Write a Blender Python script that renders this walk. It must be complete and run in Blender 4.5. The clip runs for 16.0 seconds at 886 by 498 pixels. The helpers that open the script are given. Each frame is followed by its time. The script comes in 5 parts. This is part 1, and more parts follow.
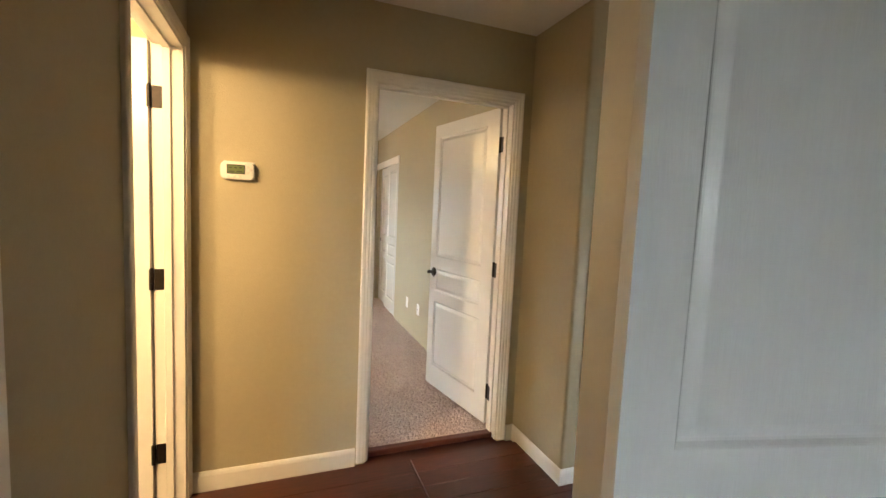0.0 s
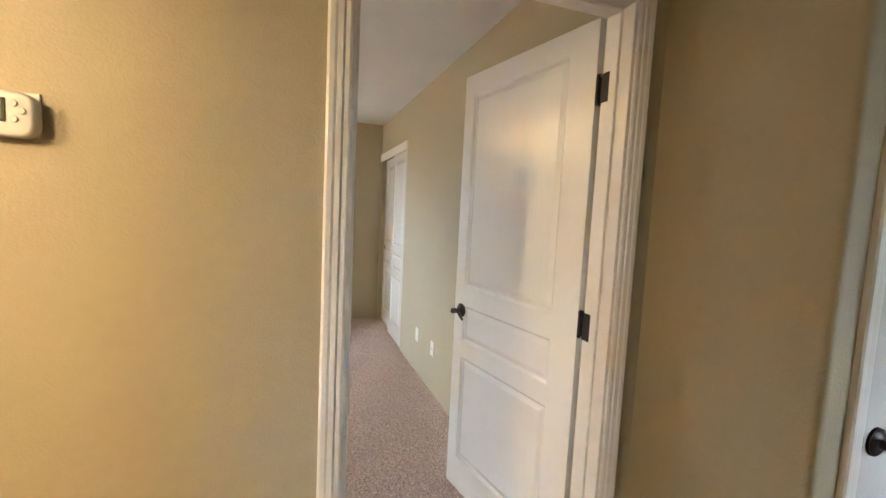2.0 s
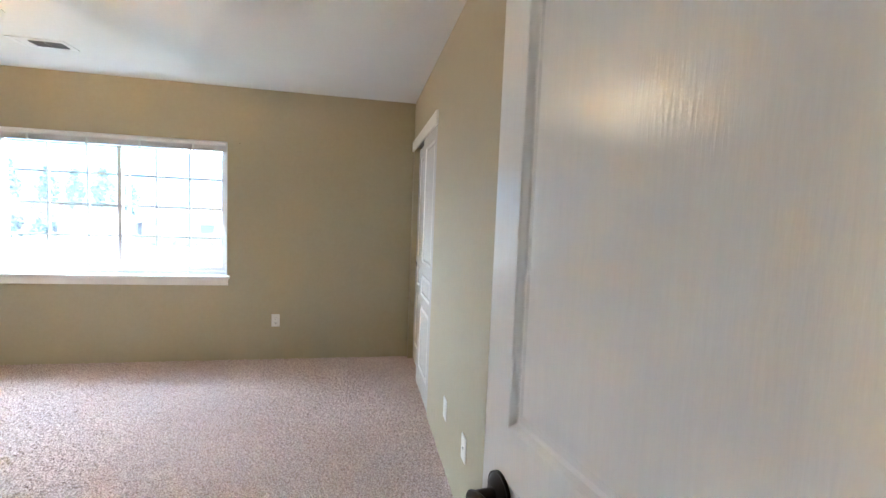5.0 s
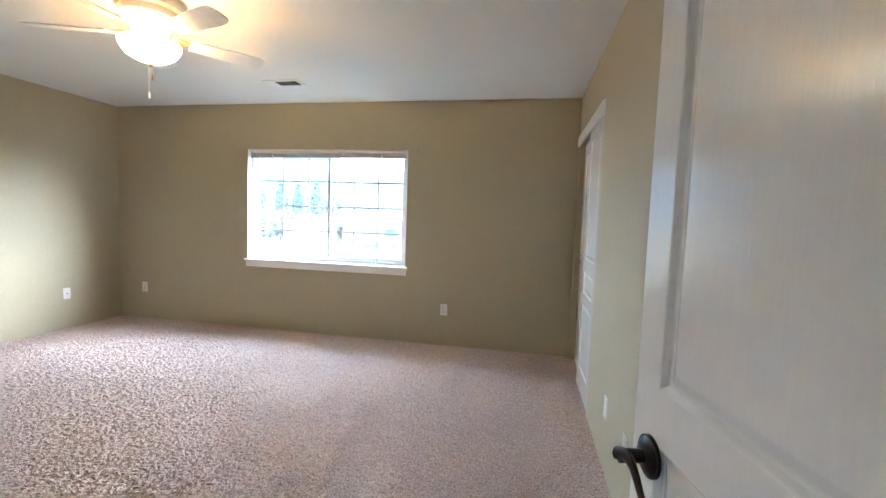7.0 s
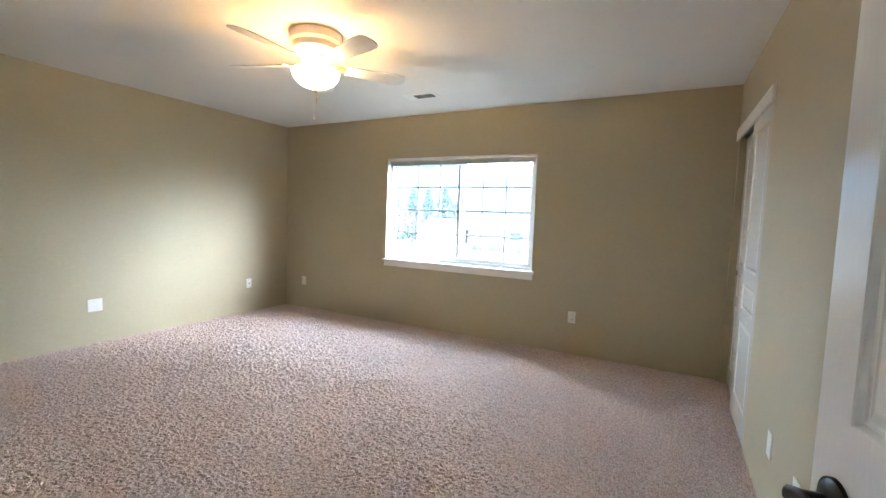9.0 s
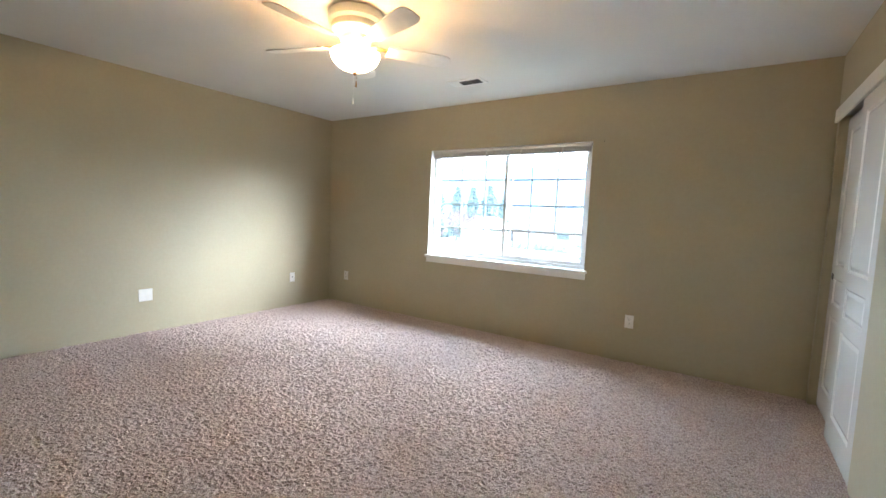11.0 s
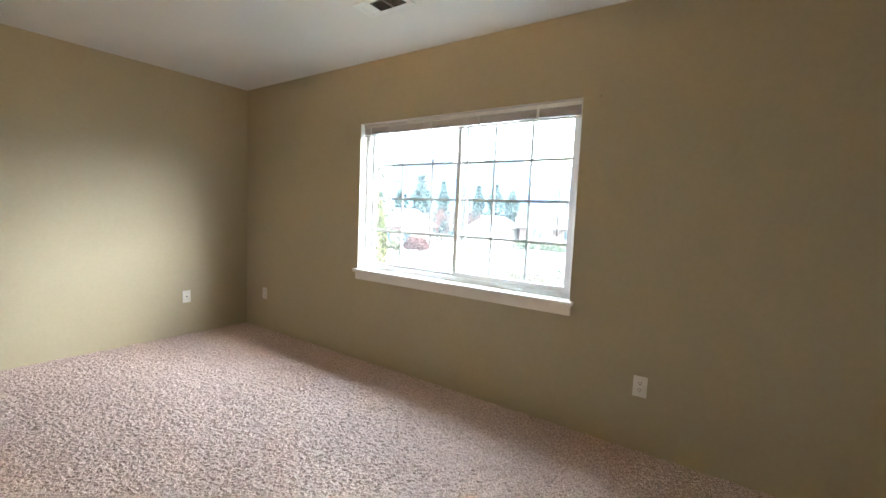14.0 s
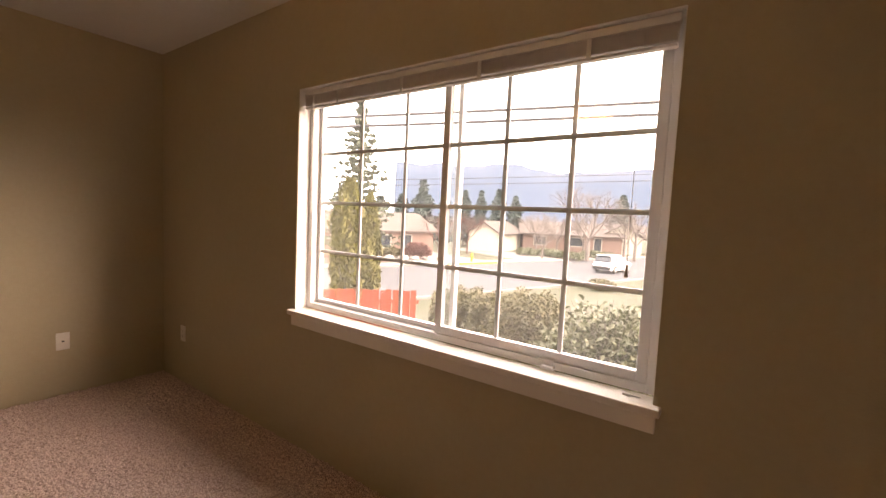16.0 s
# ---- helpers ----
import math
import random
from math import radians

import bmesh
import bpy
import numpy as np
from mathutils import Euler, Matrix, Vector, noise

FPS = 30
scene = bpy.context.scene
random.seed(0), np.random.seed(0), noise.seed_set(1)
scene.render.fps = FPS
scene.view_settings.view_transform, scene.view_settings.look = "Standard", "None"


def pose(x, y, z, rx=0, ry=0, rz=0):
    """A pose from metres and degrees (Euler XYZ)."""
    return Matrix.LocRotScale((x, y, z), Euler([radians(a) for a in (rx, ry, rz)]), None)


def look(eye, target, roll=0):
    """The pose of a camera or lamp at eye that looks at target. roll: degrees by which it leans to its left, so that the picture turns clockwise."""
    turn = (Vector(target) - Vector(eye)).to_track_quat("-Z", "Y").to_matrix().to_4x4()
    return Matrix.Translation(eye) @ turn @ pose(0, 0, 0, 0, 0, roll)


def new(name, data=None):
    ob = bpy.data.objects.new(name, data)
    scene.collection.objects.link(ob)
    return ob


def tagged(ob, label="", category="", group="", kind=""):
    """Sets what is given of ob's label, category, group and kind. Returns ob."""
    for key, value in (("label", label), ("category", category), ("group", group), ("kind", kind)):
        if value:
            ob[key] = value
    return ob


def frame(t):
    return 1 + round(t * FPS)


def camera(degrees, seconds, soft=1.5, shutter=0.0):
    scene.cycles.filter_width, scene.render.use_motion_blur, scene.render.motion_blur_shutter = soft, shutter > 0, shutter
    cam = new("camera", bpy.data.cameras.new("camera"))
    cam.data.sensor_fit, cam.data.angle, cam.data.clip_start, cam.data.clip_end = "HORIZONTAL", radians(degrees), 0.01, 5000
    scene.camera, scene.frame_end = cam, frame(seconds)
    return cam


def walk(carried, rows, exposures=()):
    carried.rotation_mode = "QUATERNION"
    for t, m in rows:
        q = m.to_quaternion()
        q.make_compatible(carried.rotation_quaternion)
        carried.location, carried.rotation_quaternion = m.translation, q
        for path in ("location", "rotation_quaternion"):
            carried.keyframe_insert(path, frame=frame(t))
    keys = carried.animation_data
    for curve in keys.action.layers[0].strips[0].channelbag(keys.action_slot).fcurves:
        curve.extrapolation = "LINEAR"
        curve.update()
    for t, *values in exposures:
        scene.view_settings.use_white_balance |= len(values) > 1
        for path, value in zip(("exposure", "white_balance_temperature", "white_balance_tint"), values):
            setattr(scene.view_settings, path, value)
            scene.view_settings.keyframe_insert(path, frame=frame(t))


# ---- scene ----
cam = camera(92.8, 16.0)
PATH = [
    (0, (0.219, 0.134, 1.382), (0.929, 1.996, 1.211), 2.6),
    (0.5, (0.253, 0.468, 1.395), (0.961, 2.33, 1.223), 2.5),
    (1, (0.344, 0.774, 1.402), (1.039, 2.641, 1.233), 2.6),
    (1.5, (0.435, 1.05, 1.394), (1.116, 2.924, 1.229), 2.7),
    (2, (0.544, 1.337, 1.393), (1.215, 3.213, 1.222), 2.8),
    (2.5, (0.698, 1.629, 1.375), (1.358, 3.511, 1.227), 3.0),
    (2.7, (0.754, 1.776, 1.385), (1.414, 3.657, 1.222), 2.2),
    (3, (0.787, 1.899, 1.356), (1.452, 3.78, 1.221), 3.0),
    (3.2, (0.827, 2.013, 1.377), (1.485, 3.897, 1.234), 3.0),
    (5.3, (1.117, 2.606, 1.359), (1.407, 4.58, 1.222), 2.2),
    (5.5, (1.129, 2.604, 1.353), (1.343, 4.588, 1.218), 2.1),
    (6, (1.141, 2.589, 1.34), (1.139, 4.583, 1.191), 2.1),
    (6.5, (1.128, 2.551, 1.297), (0.923, 4.535, 1.148), 2.0),
    (7, (1.114, 2.514, 1.294), (0.739, 4.473, 1.146), 2.0),
    (7.5, (1.104, 2.488, 1.291), (0.571, 4.41, 1.143), 1.9),
    (8, (1.111, 2.482, 1.293), (0.429, 4.356, 1.144), 1.9),
    (8.5, (1.11, 2.494, 1.294), (0.294, 4.314, 1.143), 1.9),
    (9, (1.101, 2.481, 1.294), (0.175, 4.247, 1.143), 2.0),
    (9.5, (1.084, 2.487, 1.291), (0.071, 4.205, 1.137), 2.1),
    (9.7, (1.082, 2.498, 1.297), (0.041, 4.198, 1.137), 2.0),
    (12, (0.871, 3.026, 1.217), (-0.24, 4.681, 1.053), 2.4),
    (12.5, (0.814, 3.296, 1.227), (-0.297, 4.951, 1.061), 2.3),
    (13, (0.785, 3.584, 1.276), (-0.338, 5.229, 1.094), 2.0),
    (13.5, (0.765, 3.891, 1.301), (-0.362, 5.533, 1.119), 2.1),
    (14, (0.721, 4.184, 1.27), (-0.418, 5.819, 1.098), 2.4),
    (14.5, (0.616, 4.477, 1.232), (-0.544, 6.1, 1.086), 2.8),
    (15, (0.447, 4.753, 1.272), (-0.711, 6.374, 1.1), 2.6),
    (15.5, (0.275, 5.01, 1.325), (-0.884, 6.629, 1.14), 2.4),
    (16, (0.111, 5.247, 1.321), (-1.039, 6.876, 1.169), 2.7),
]
EXPOSURES = [(0, 3.35, 6450, 10), (2.0, 3.35, 5850, 10), (3.2, 3.5, 5300, 10), (5.5, 3.15, 5250, 9), (9.5, 2.8, 5400, 8), (13.5, 2.65, 5700, 8), (14.5, 2.05, 6700, 14), (15, 1.8, 7900, 24), (15.5, 1.3, 8900, 32), (16, 1.05, 9500, 37)]
walk(cam, [(t, look(eye, target, roll)) for t, eye, target, roll in PATH], EXPOSURES)

# ---- light ----
SUN_ELEV, SUN_ROT = radians(23.6), radians(67)
world = bpy.data.worlds.new("sky")
scene.world = world
world.use_nodes = True
wn, wl = world.node_tree.nodes, world.node_tree.links
sky = wn.new("ShaderNodeTexSky")
sky.sky_type, sky.sun_disc, sky.sun_elevation, sky.sun_rotation = "NISHITA", False, SUN_ELEV, SUN_ROT
sky.dust_density, sky.air_density = 4.0, 1.0
haze = wn.new("ShaderNodeMix")
haze.data_type = "RGBA"
haze.inputs["Factor"].default_value = 0.75
haze.inputs["B"].default_value = (34.0, 38.5, 42.0, 1)
wl.new(sky.outputs["Color"], haze.inputs["A"])
wl.new(haze.outputs["Result"], wn["Background"].inputs["Color"])
wn["Background"].inputs["Strength"].default_value = 0.15


def lamp(name, kind, place, energy, colour, size, aim=None):
    data = bpy.data.lights.new(name, kind)
    data.energy, data.color = energy, colour
    if kind == "SUN":
        data.angle = size
    elif kind == "AREA":
        data.size = size
    else:
        data.shadow_soft_size = size
    ob = new(name, data)
    ob.matrix_world = look(place, aim) if aim else Matrix.Translation(place)
    return ob


# broad sun glow through high haze
lamp("sun", "SUN", (20, 8.5, 9.5), 4.0, (1.0, 0.98, 0.95), radians(44), (0, 0, 0))
WARM = (1.0, 0.62, 0.25)
lamp("fan_bulb", "POINT", (-0.98, 4.58, 2.215), 6.2, (1.0, 0.54, 0.16), 0.03)
lamp("bathroom_bulb", "POINT", (-0.86, 0.93, 2.10), 8, (1.0, 0.69, 0.36), 0.14)
lamp("bathroom_bulb", "POINT", (-1.75, 0.98, 2.09), 14, (1.0, 0.69, 0.36), 0.14)
lamp("kitchen_bulb", "POINT", (10.45, 5.42, 2.38), 20, WARM, 0.1)


# ---- materials ----
def material(name, base, second=None, rough=0.5, grain=60.0, spread=0.5, bump=0.0, bump_scale=None, metal=0.0, large=0.0, stretch=None, spec=None, per_object=0.0, detail=4.0):
    """A painted or natural surface: base and second colour mixed by fine noise, with a large soft variation and a fine relief."""
    m = bpy.data.materials.new(name)
    m.use_nodes = True
    n, l = m.node_tree.nodes, m.node_tree.links
    p = n["Principled BSDF"]
    p.inputs["Roughness"].default_value, p.inputs["Metallic"].default_value = rough, metal
    if spec is not None:
        p.inputs["Specular IOR Level"].default_value = spec
    geo = n.new("ShaderNodeTexCoord")
    mapping = n.new("ShaderNodeMapping")
    l.new(geo.outputs["Object"], mapping.inputs["Vector"])
    if stretch:
        mapping.inputs["Scale"].default_value = stretch
    second = second or tuple(c * 0.9 for c in base)
    tex = n.new("ShaderNodeTexNoise")
    tex.inputs["Scale"].default_value, tex.inputs["Detail"].default_value = grain, detail
    l.new(mapping.outputs["Vector"], tex.inputs["Vector"])
    ramp = n.new("ShaderNodeMapRange")
    ramp.inputs["From Min"].default_value, ramp.inputs["From Max"].default_value = 0.5 - spread / 2, 0.5 + spread / 2
    l.new(tex.outputs["Fac"], ramp.inputs["Value"])
    mix = n.new("ShaderNodeMix")
    mix.data_type = "RGBA"
    mix.inputs["A"].default_value, mix.inputs["B"].default_value = (*base, 1), (*second, 1)
    l.new(ramp.outputs["Result"], mix.inputs["Factor"])
    colour = mix.outputs["Result"]
    if large or per_object:
        hsv = n.new("ShaderNodeHueSaturation")
        l.new(colour, hsv.inputs["Color"])
        value = n.new("ShaderNodeMapRange")
        if per_object:
            info = n.new("ShaderNodeObjectInfo")
            l.new(info.outputs["Random"], value.inputs["Value"])
            amount = per_object
        else:
            big = n.new("ShaderNodeTexNoise")
            big.inputs["Scale"].default_value, big.inputs["Detail"].default_value = 1.3, 3
            l.new(geo.outputs["Object"], big.inputs["Vector"])
            l.new(big.outputs["Fac"], value.inputs["Value"])
            value.inputs["From Min"].default_value, value.inputs["From Max"].default_value = 0.3, 0.7
            amount = large
        value.inputs["To Min"].default_value, value.inputs["To Max"].default_value = 1 - amount, 1 + amount
        l.new(value.outputs["Result"], hsv.inputs["Value"])
        colour = hsv.outputs["Color"]
    l.new(colour, p.inputs["Base Color"])
    if bump:
        b = n.new("ShaderNodeBump")
        b.inputs["Strength"].default_value, b.inputs["Distance"].default_value = 1.0, bump
        t2 = n.new("ShaderNodeTexNoise")
        t2.inputs["Scale"].default_value, t2.inputs["Detail"].default_value = bump_scale or grain, 3
        l.new(mapping.outputs["Vector"], t2.inputs["Vector"])
        l.new(t2.outputs["Fac"], b.inputs["Height"])
        l.new(b.outputs["Normal"], p.inputs["Normal"])
    return m


def emitter(name, colour, strength):
    m = bpy.data.materials.new(name)
    m.use_nodes = True
    p = m.node_tree.nodes["Principled BSDF"]
    p.inputs["Base Color"].default_value = (*colour, 1)
    p.inputs["Emission Color"].default_value, p.inputs["Emission Strength"].default_value = (*colour, 1), strength
    return m


def glass_material(name, gloss=0.06, tint=(0.97, 0.99, 0.98), glare=0.0):
    """Clear glass with a faint gloss; a translucent share imitates the veil of daylight glare."""
    m = bpy.data.materials.new(name)
    m.use_nodes = True
    n, l = m.node_tree.nodes, m.node_tree.links
    clear, shine, mix = n.new("ShaderNodeBsdfTransparent"), n.new("ShaderNodeBsdfGlossy"), n.new("ShaderNodeMixShader")
    clear.inputs["Color"].default_value, shine.inputs["Roughness"].default_value = (*tint, 1), 0.02
    mix.inputs["Fac"].default_value = gloss
    l.new(clear.outputs[0], mix.inputs[1]), l.new(shine.outputs[0], mix.inputs[2])
    film, veiled = n.new("ShaderNodeBsdfTranslucent"), n.new("ShaderNodeMixShader")
    film.inputs["Color"].default_value, veiled.inputs["Fac"].default_value = (0.86, 0.93, 0.97, 1), glare
    l.new(mix.outputs[0], veiled.inputs[1]), l.new(film.outputs[0], veiled.inputs[2])
    l.new(veiled.outputs[0], n["Material Output"].inputs["Surface"])
    return m


WALL = material("wall_paint", (0.428, 0.376, 0.256), (0.408, 0.356, 0.238), 0.62, 40, bump=0.0012, bump_scale=140, large=0.03)
CEILING = material("ceiling_paint", (0.74, 0.73, 0.70), (0.70, 0.69, 0.66), 0.85, 90, bump=0.0018, bump_scale=110, large=0.02)
TRIM = material("white_trim_paint", (0.80, 0.78, 0.74), (0.77, 0.75, 0.71), 0.28, 30, bump=0.0004, bump_scale=60, large=0.02)
DOOR = material("white_door_paint", (0.80, 0.79, 0.765), (0.77, 0.76, 0.735), 0.19, 30, bump=0.00045, bump_scale=62, large=0.02, stretch=(4.5, 4.5, 0.42))
CARPET = material("carpet_pile", (0.78, 0.655, 0.605), (0.33, 0.235, 0.21), 0.95, 165, 0.25, bump=0.007, bump_scale=120, large=0.06, spec=0.1, detail=6)
WOOD = material("dark_red_laminate", (0.11, 0.026, 0.013), (0.045, 0.012, 0.008), 0.36, 9, 0.6, bump=0.0003, bump_scale=30, stretch=(1, 9, 1), per_object=0.22)
BRONZE = material("oil_rubbed_bronze", (0.018, 0.014, 0.012), (0.03, 0.022, 0.018), 0.38, 80, metal=0.7)
PLASTIC = material("white_plastic", (0.80, 0.79, 0.76), None, 0.35, 20)
DARK = material("dark_slot", (0.02, 0.02, 0.02), None, 0.6, 20)
VINYL = material("white_vinyl", (0.78, 0.79, 0.80), (0.74, 0.75, 0.77), 0.35, 20)
BLIND = material("blind_slats", (0.72, 0.68, 0.66), (0.66, 0.62, 0.60), 0.5, 25)
LCD = material("lcd_green", (0.15, 0.19, 0.08), (0.12, 0.16, 0.07), 0.2, 15)
GLASS = glass_material("window_glass")
# Tint is added to the panes to dim daylight in the living area.
SKYLIGHT_GLASS = glass_material("dimmed_skylight_glass", tint=(0.74, 0.78, 0.80))
# Translucent veil imitates the glare that washes out the view.
VEILED_GLASS = glass_material("veiled_window_glass", glare=0.014)
GLOBE = emitter("frosted_lit_globe", (1.0, 0.72, 0.36), 4.5)
BULB_GLASS = emitter("lit_opal_glass", (1.0, 0.75, 0.45), 6.0)
GREY_METAL = material("grey_metal", (0.35, 0.35, 0.35), None, 0.4, 40, metal=0.8)
BRASS = material("antique_brass", (0.35, 0.2, 0.07), None, 0.35, 40, metal=0.8)


# ---- building blocks ----
def box(bm, lo, hi, bevel=0.0, segments=1):
    lo, hi = [min(a, b) for a, b in zip(lo, hi)], [max(a, b) for a, b in zip(lo, hi)]
    v = [bm.verts.new((x, y, z)) for x in (lo[0], hi[0]) for y in (lo[1], hi[1]) for z in (lo[2], hi[2])]
    faces = [bm.faces.new([v[i] for i in q]) for q in ((0, 1, 3, 2), (4, 6, 7, 5), (0, 4, 5, 1), (2, 3, 7, 6), (0, 2, 6, 4), (1, 5, 7, 3))]
    if bevel:
        edges = list({e for f in faces for e in f.edges})
        bmesh.ops.bevel(bm, geom=edges, offset=bevel, segments=segments, profile=0.5, affect="EDGES", clamp_overlap=True)


def tube(bm, a, b, r0, r1=None, sides=16, caps=True):
    a, b = Vector(a), Vector(b)
    m = Matrix.Translation((a + b) / 2) @ (b - a).to_track_quat("Z", "Y").to_matrix().to_4x4()
    bmesh.ops.create_cone(bm, cap_ends=caps, segments=sides, radius1=r0, radius2=r0 if r1 is None else r1, depth=(b - a).length, matrix=m)


def lathe(bm, profile, centre=(0, 0, 0), sides=32):
    """Turns (radius, z) pairs round the z axis."""
    rings = []
    for r, z in profile:
        rings.append([bm.verts.new((centre[0] + r * math.cos(a), centre[1] + r * math.sin(a), centre[2] + z)) for a in (2 * math.pi * i / sides for i in range(sides))])
    for p, q in zip(rings, rings[1:]):
        for i in range(sides):
            bm.faces.new((p[i], p[(i + 1) % sides], q[(i + 1) % sides], q[i]))
    bm.faces.new(rings[0][::-1]), bm.faces.new(rings[-1])


def prism(bm, points, z0, z1, round_at=(), radius=0.02):
    """An upright prism over a plan polygon, with bullnose corners at the given indices."""
    plan = []
    for i, p in enumerate(points):
        if i in round_at:
            p, a, b = Vector(p), Vector(points[i - 1]), Vector(points[(i + 1) % len(points)])
            s, e = p + (a - p).normalized() * radius, p + (b - p).normalized() * radius
            for k in range(7):
                u = k / 6
                plan.append(s * (1 - u) ** 2 + p * 2 * u * (1 - u) + e * u * u)
        else:
            plan.append(Vector(p))
    lower, upper = [bm.verts.new((p.x, p.y, z0)) for p in plan], [bm.verts.new((p.x, p.y, z1)) for p in plan]
    bm.faces.new(lower[::-1]), bm.faces.new(upper)
    for i in range(len(plan)):
        j = (i + 1) % len(plan)
        bm.faces.new((lower[i], lower[j], upper[j], upper[i]))


def finish(name, bm, mat, smooth=False):
    bmesh.ops.recalc_face_normals(bm, faces=bm.faces)
    me = bpy.data.meshes.new(name)
    bm.to_mesh(me)
    bm.free()
    me.materials.append(mat)
    if smooth:
        me.shade_smooth()
        me.set_sharp_from_angle(angle=radians(38))
    return me


def part(name, bm, mat, parent=None, label="", smooth=False):
    ob = new(name, finish(name, bm, mat, smooth))
    if parent:
        ob.parent = parent
    if label:
        ob["label"] = label
    return ob


def thing(name, m, label, category, group="", kind=""):
    ob = new(name)
    ob.matrix_world = m
    ob.empty_display_size = 0.1
    return tagged(ob, label, category, group, kind)


def boxes(*spans, bevel=0.0):
    bm = bmesh.new()
    for lo, hi in spans:
        box(bm, lo, hi, bevel)
    return bm


def structure(name, bm, mat, label, category, smooth=False):
    return tagged(part(name, bm, mat, smooth=smooth), label, category, kind="structure")


# ---- the house: walls, floors, ceilings ----
H = 2.44
TOP = 2.05
structure("wall_north", boxes(((-3.68, 6.665, -0.1), (-1.875, 6.81, H)), ((-0.07, 6.665, -0.1), (2.36, 6.81, H)), ((-1.875, 6.665, -0.1), (-0.07, 6.81, 0.745)), ((-1.875, 6.665, 1.962), (-0.07, 6.81, H))), WALL, "khaki-tan painted bedroom wall with the window", "wall")
structure("wall_west", boxes(((-3.68, 2.37, -0.1), (-3.555, 6.665, H))), WALL, "khaki-tan painted plain bedroom wall", "wall")
structure("wall_hall", boxes(((-3.68, 2.372, -0.1), (0.66, 2.49, H)), ((1.49, 2.372, -0.1), (1.70, 2.49, H)), ((0.66, 2.372, TOP), (1.49, 2.49, H))), WALL, "tan painted wall between hallway and bedroom", "wall")
structure("wall_east", boxes(((1.58, 2.49, -0.1), (1.70, 5.39, H)), ((1.58, 6.60, -0.1), (1.70, 6.665, H)), ((1.58, 5.39, TOP), (1.70, 6.60, H))), WALL, "khaki-green painted bedroom wall with the closet", "wall")
bm = bmesh.new()
prism(bm, [(1.60, 2.372), (1.60, 1.872), (1.735, 1.872), (1.735, 1.985), (1.70, 1.985), (1.70, 2.372)], -0.1, H, (1,))
prism(bm, [(2.215, 1.872), (2.36, 1.872), (2.36, 6.81), (2.26, 6.81), (2.26, 1.985), (2.215, 1.985)], -0.1, H, (1,))
box(bm, (1.735, 1.872, TOP), (2.215, 1.985, H))
structure("wall_closet", bm, WALL, "tan painted closet walls with rounded bullnose corners", "wall", True)
structure("wall_hall_west", boxes(((-0.30, 0.80, -0.1), (-0.19, 1.575, H)), ((-0.30, 2.30, -0.1), (-0.19, 2.372, H)), ((-0.30, 1.575, TOP), (-0.19, 2.30, H))), WALL, "tan painted hallway wall with the bathroom doorway", "wall")
structure("wall_hall_south", boxes(((-2.5, 0.66, -0.1), (-0.12, 0.80, H)), ((0.80, 0.66, -0.1), (2.40, 0.80, H)), ((-0.12, 0.66, TOP), (0.80, 0.80, H))), WALL, "tan painted wall between the first room and the hallway", "wall")
structure("wall_bathroom", boxes(((-2.5, 0.80, -0.1), (-2.4, 2.372, H))), WALL, "warm tan painted bathroom wall", "wall")
# The unseen opening in the back wall is added to let daylight in.
structure("wall_first_room", boxes(((-2.5, -3.6, -0.1), (-2.4, 0.66, H)), ((2.30, -3.6, -0.1), (2.40, 0.66, H)), ((-2.4, -3.6, -0.1), (-1.6, -3.5, H)), ((-0.9, -3.6, -0.1), (2.3, -3.5, H)), ((-1.6, -3.6, -0.1), (-0.9, -3.5, 0.9)), ((-1.6, -3.6, 2.0), (-0.9, -3.5, H))), WALL, "tan painted walls of the first room", "wall")
structure("ceiling", boxes(((-3.68, -3.6, H), (2.40, 6.81, H + 0.12))), CEILING, "flat off-white ceiling with fine texture", "ceiling")
structure("floor_slab", boxes(((-3.68, 2.43, -0.10), (2.36, 6.81, -0.021))), CARPET, "carpet backing under the pile", "floor")
PILE = 0.0115
rng = np.random.default_rng(3)
gx, gy = int(5.30 / PILE), int(4.33 / PILE)
px, py = np.meshgrid(-3.60 + np.arange(gx + 1) * PILE, 2.445 + np.arange(gy + 1) * PILE)
px, py = px + rng.uniform(-0.4, 0.4, px.shape) * PILE, py + rng.uniform(-0.4, 0.4, py.shape) * PILE
clump = rng.normal(0, 1, (gy // 4 + 2, gx // 4 + 2)).repeat(4, 0).repeat(4, 1)[: gy + 1, : gx + 1]
pz = rng.uniform(-0.0095, 0.0025, px.shape) + clump * 0.0009
idx = np.arange((gx + 1) * (gy + 1)).reshape(gy + 1, gx + 1)
cells = np.stack([idx[:-1, :-1], idx[:-1, 1:], idx[1:, 1:], idx[1:, :-1]], -1).reshape(-1, 4)
pile = bpy.data.meshes.new("floor")
pile.from_pydata(np.stack([px, py, pz], -1).reshape(-1, 3).tolist(), [], cells.tolist())
pile.materials.append(CARPET)
tagged(new("floor", pile), "mottled pinkish-beige cut-pile carpet", "carpet", kind="structure")
structure("floor_base", boxes(((-2.5, -3.6, -0.10), (13.0, 2.428, -0.035)), ((2.36, 2.43, -0.10), (13.0, 7.3, -0.035))), WOOD, "dark wooden subfloor under the planks", "floor")


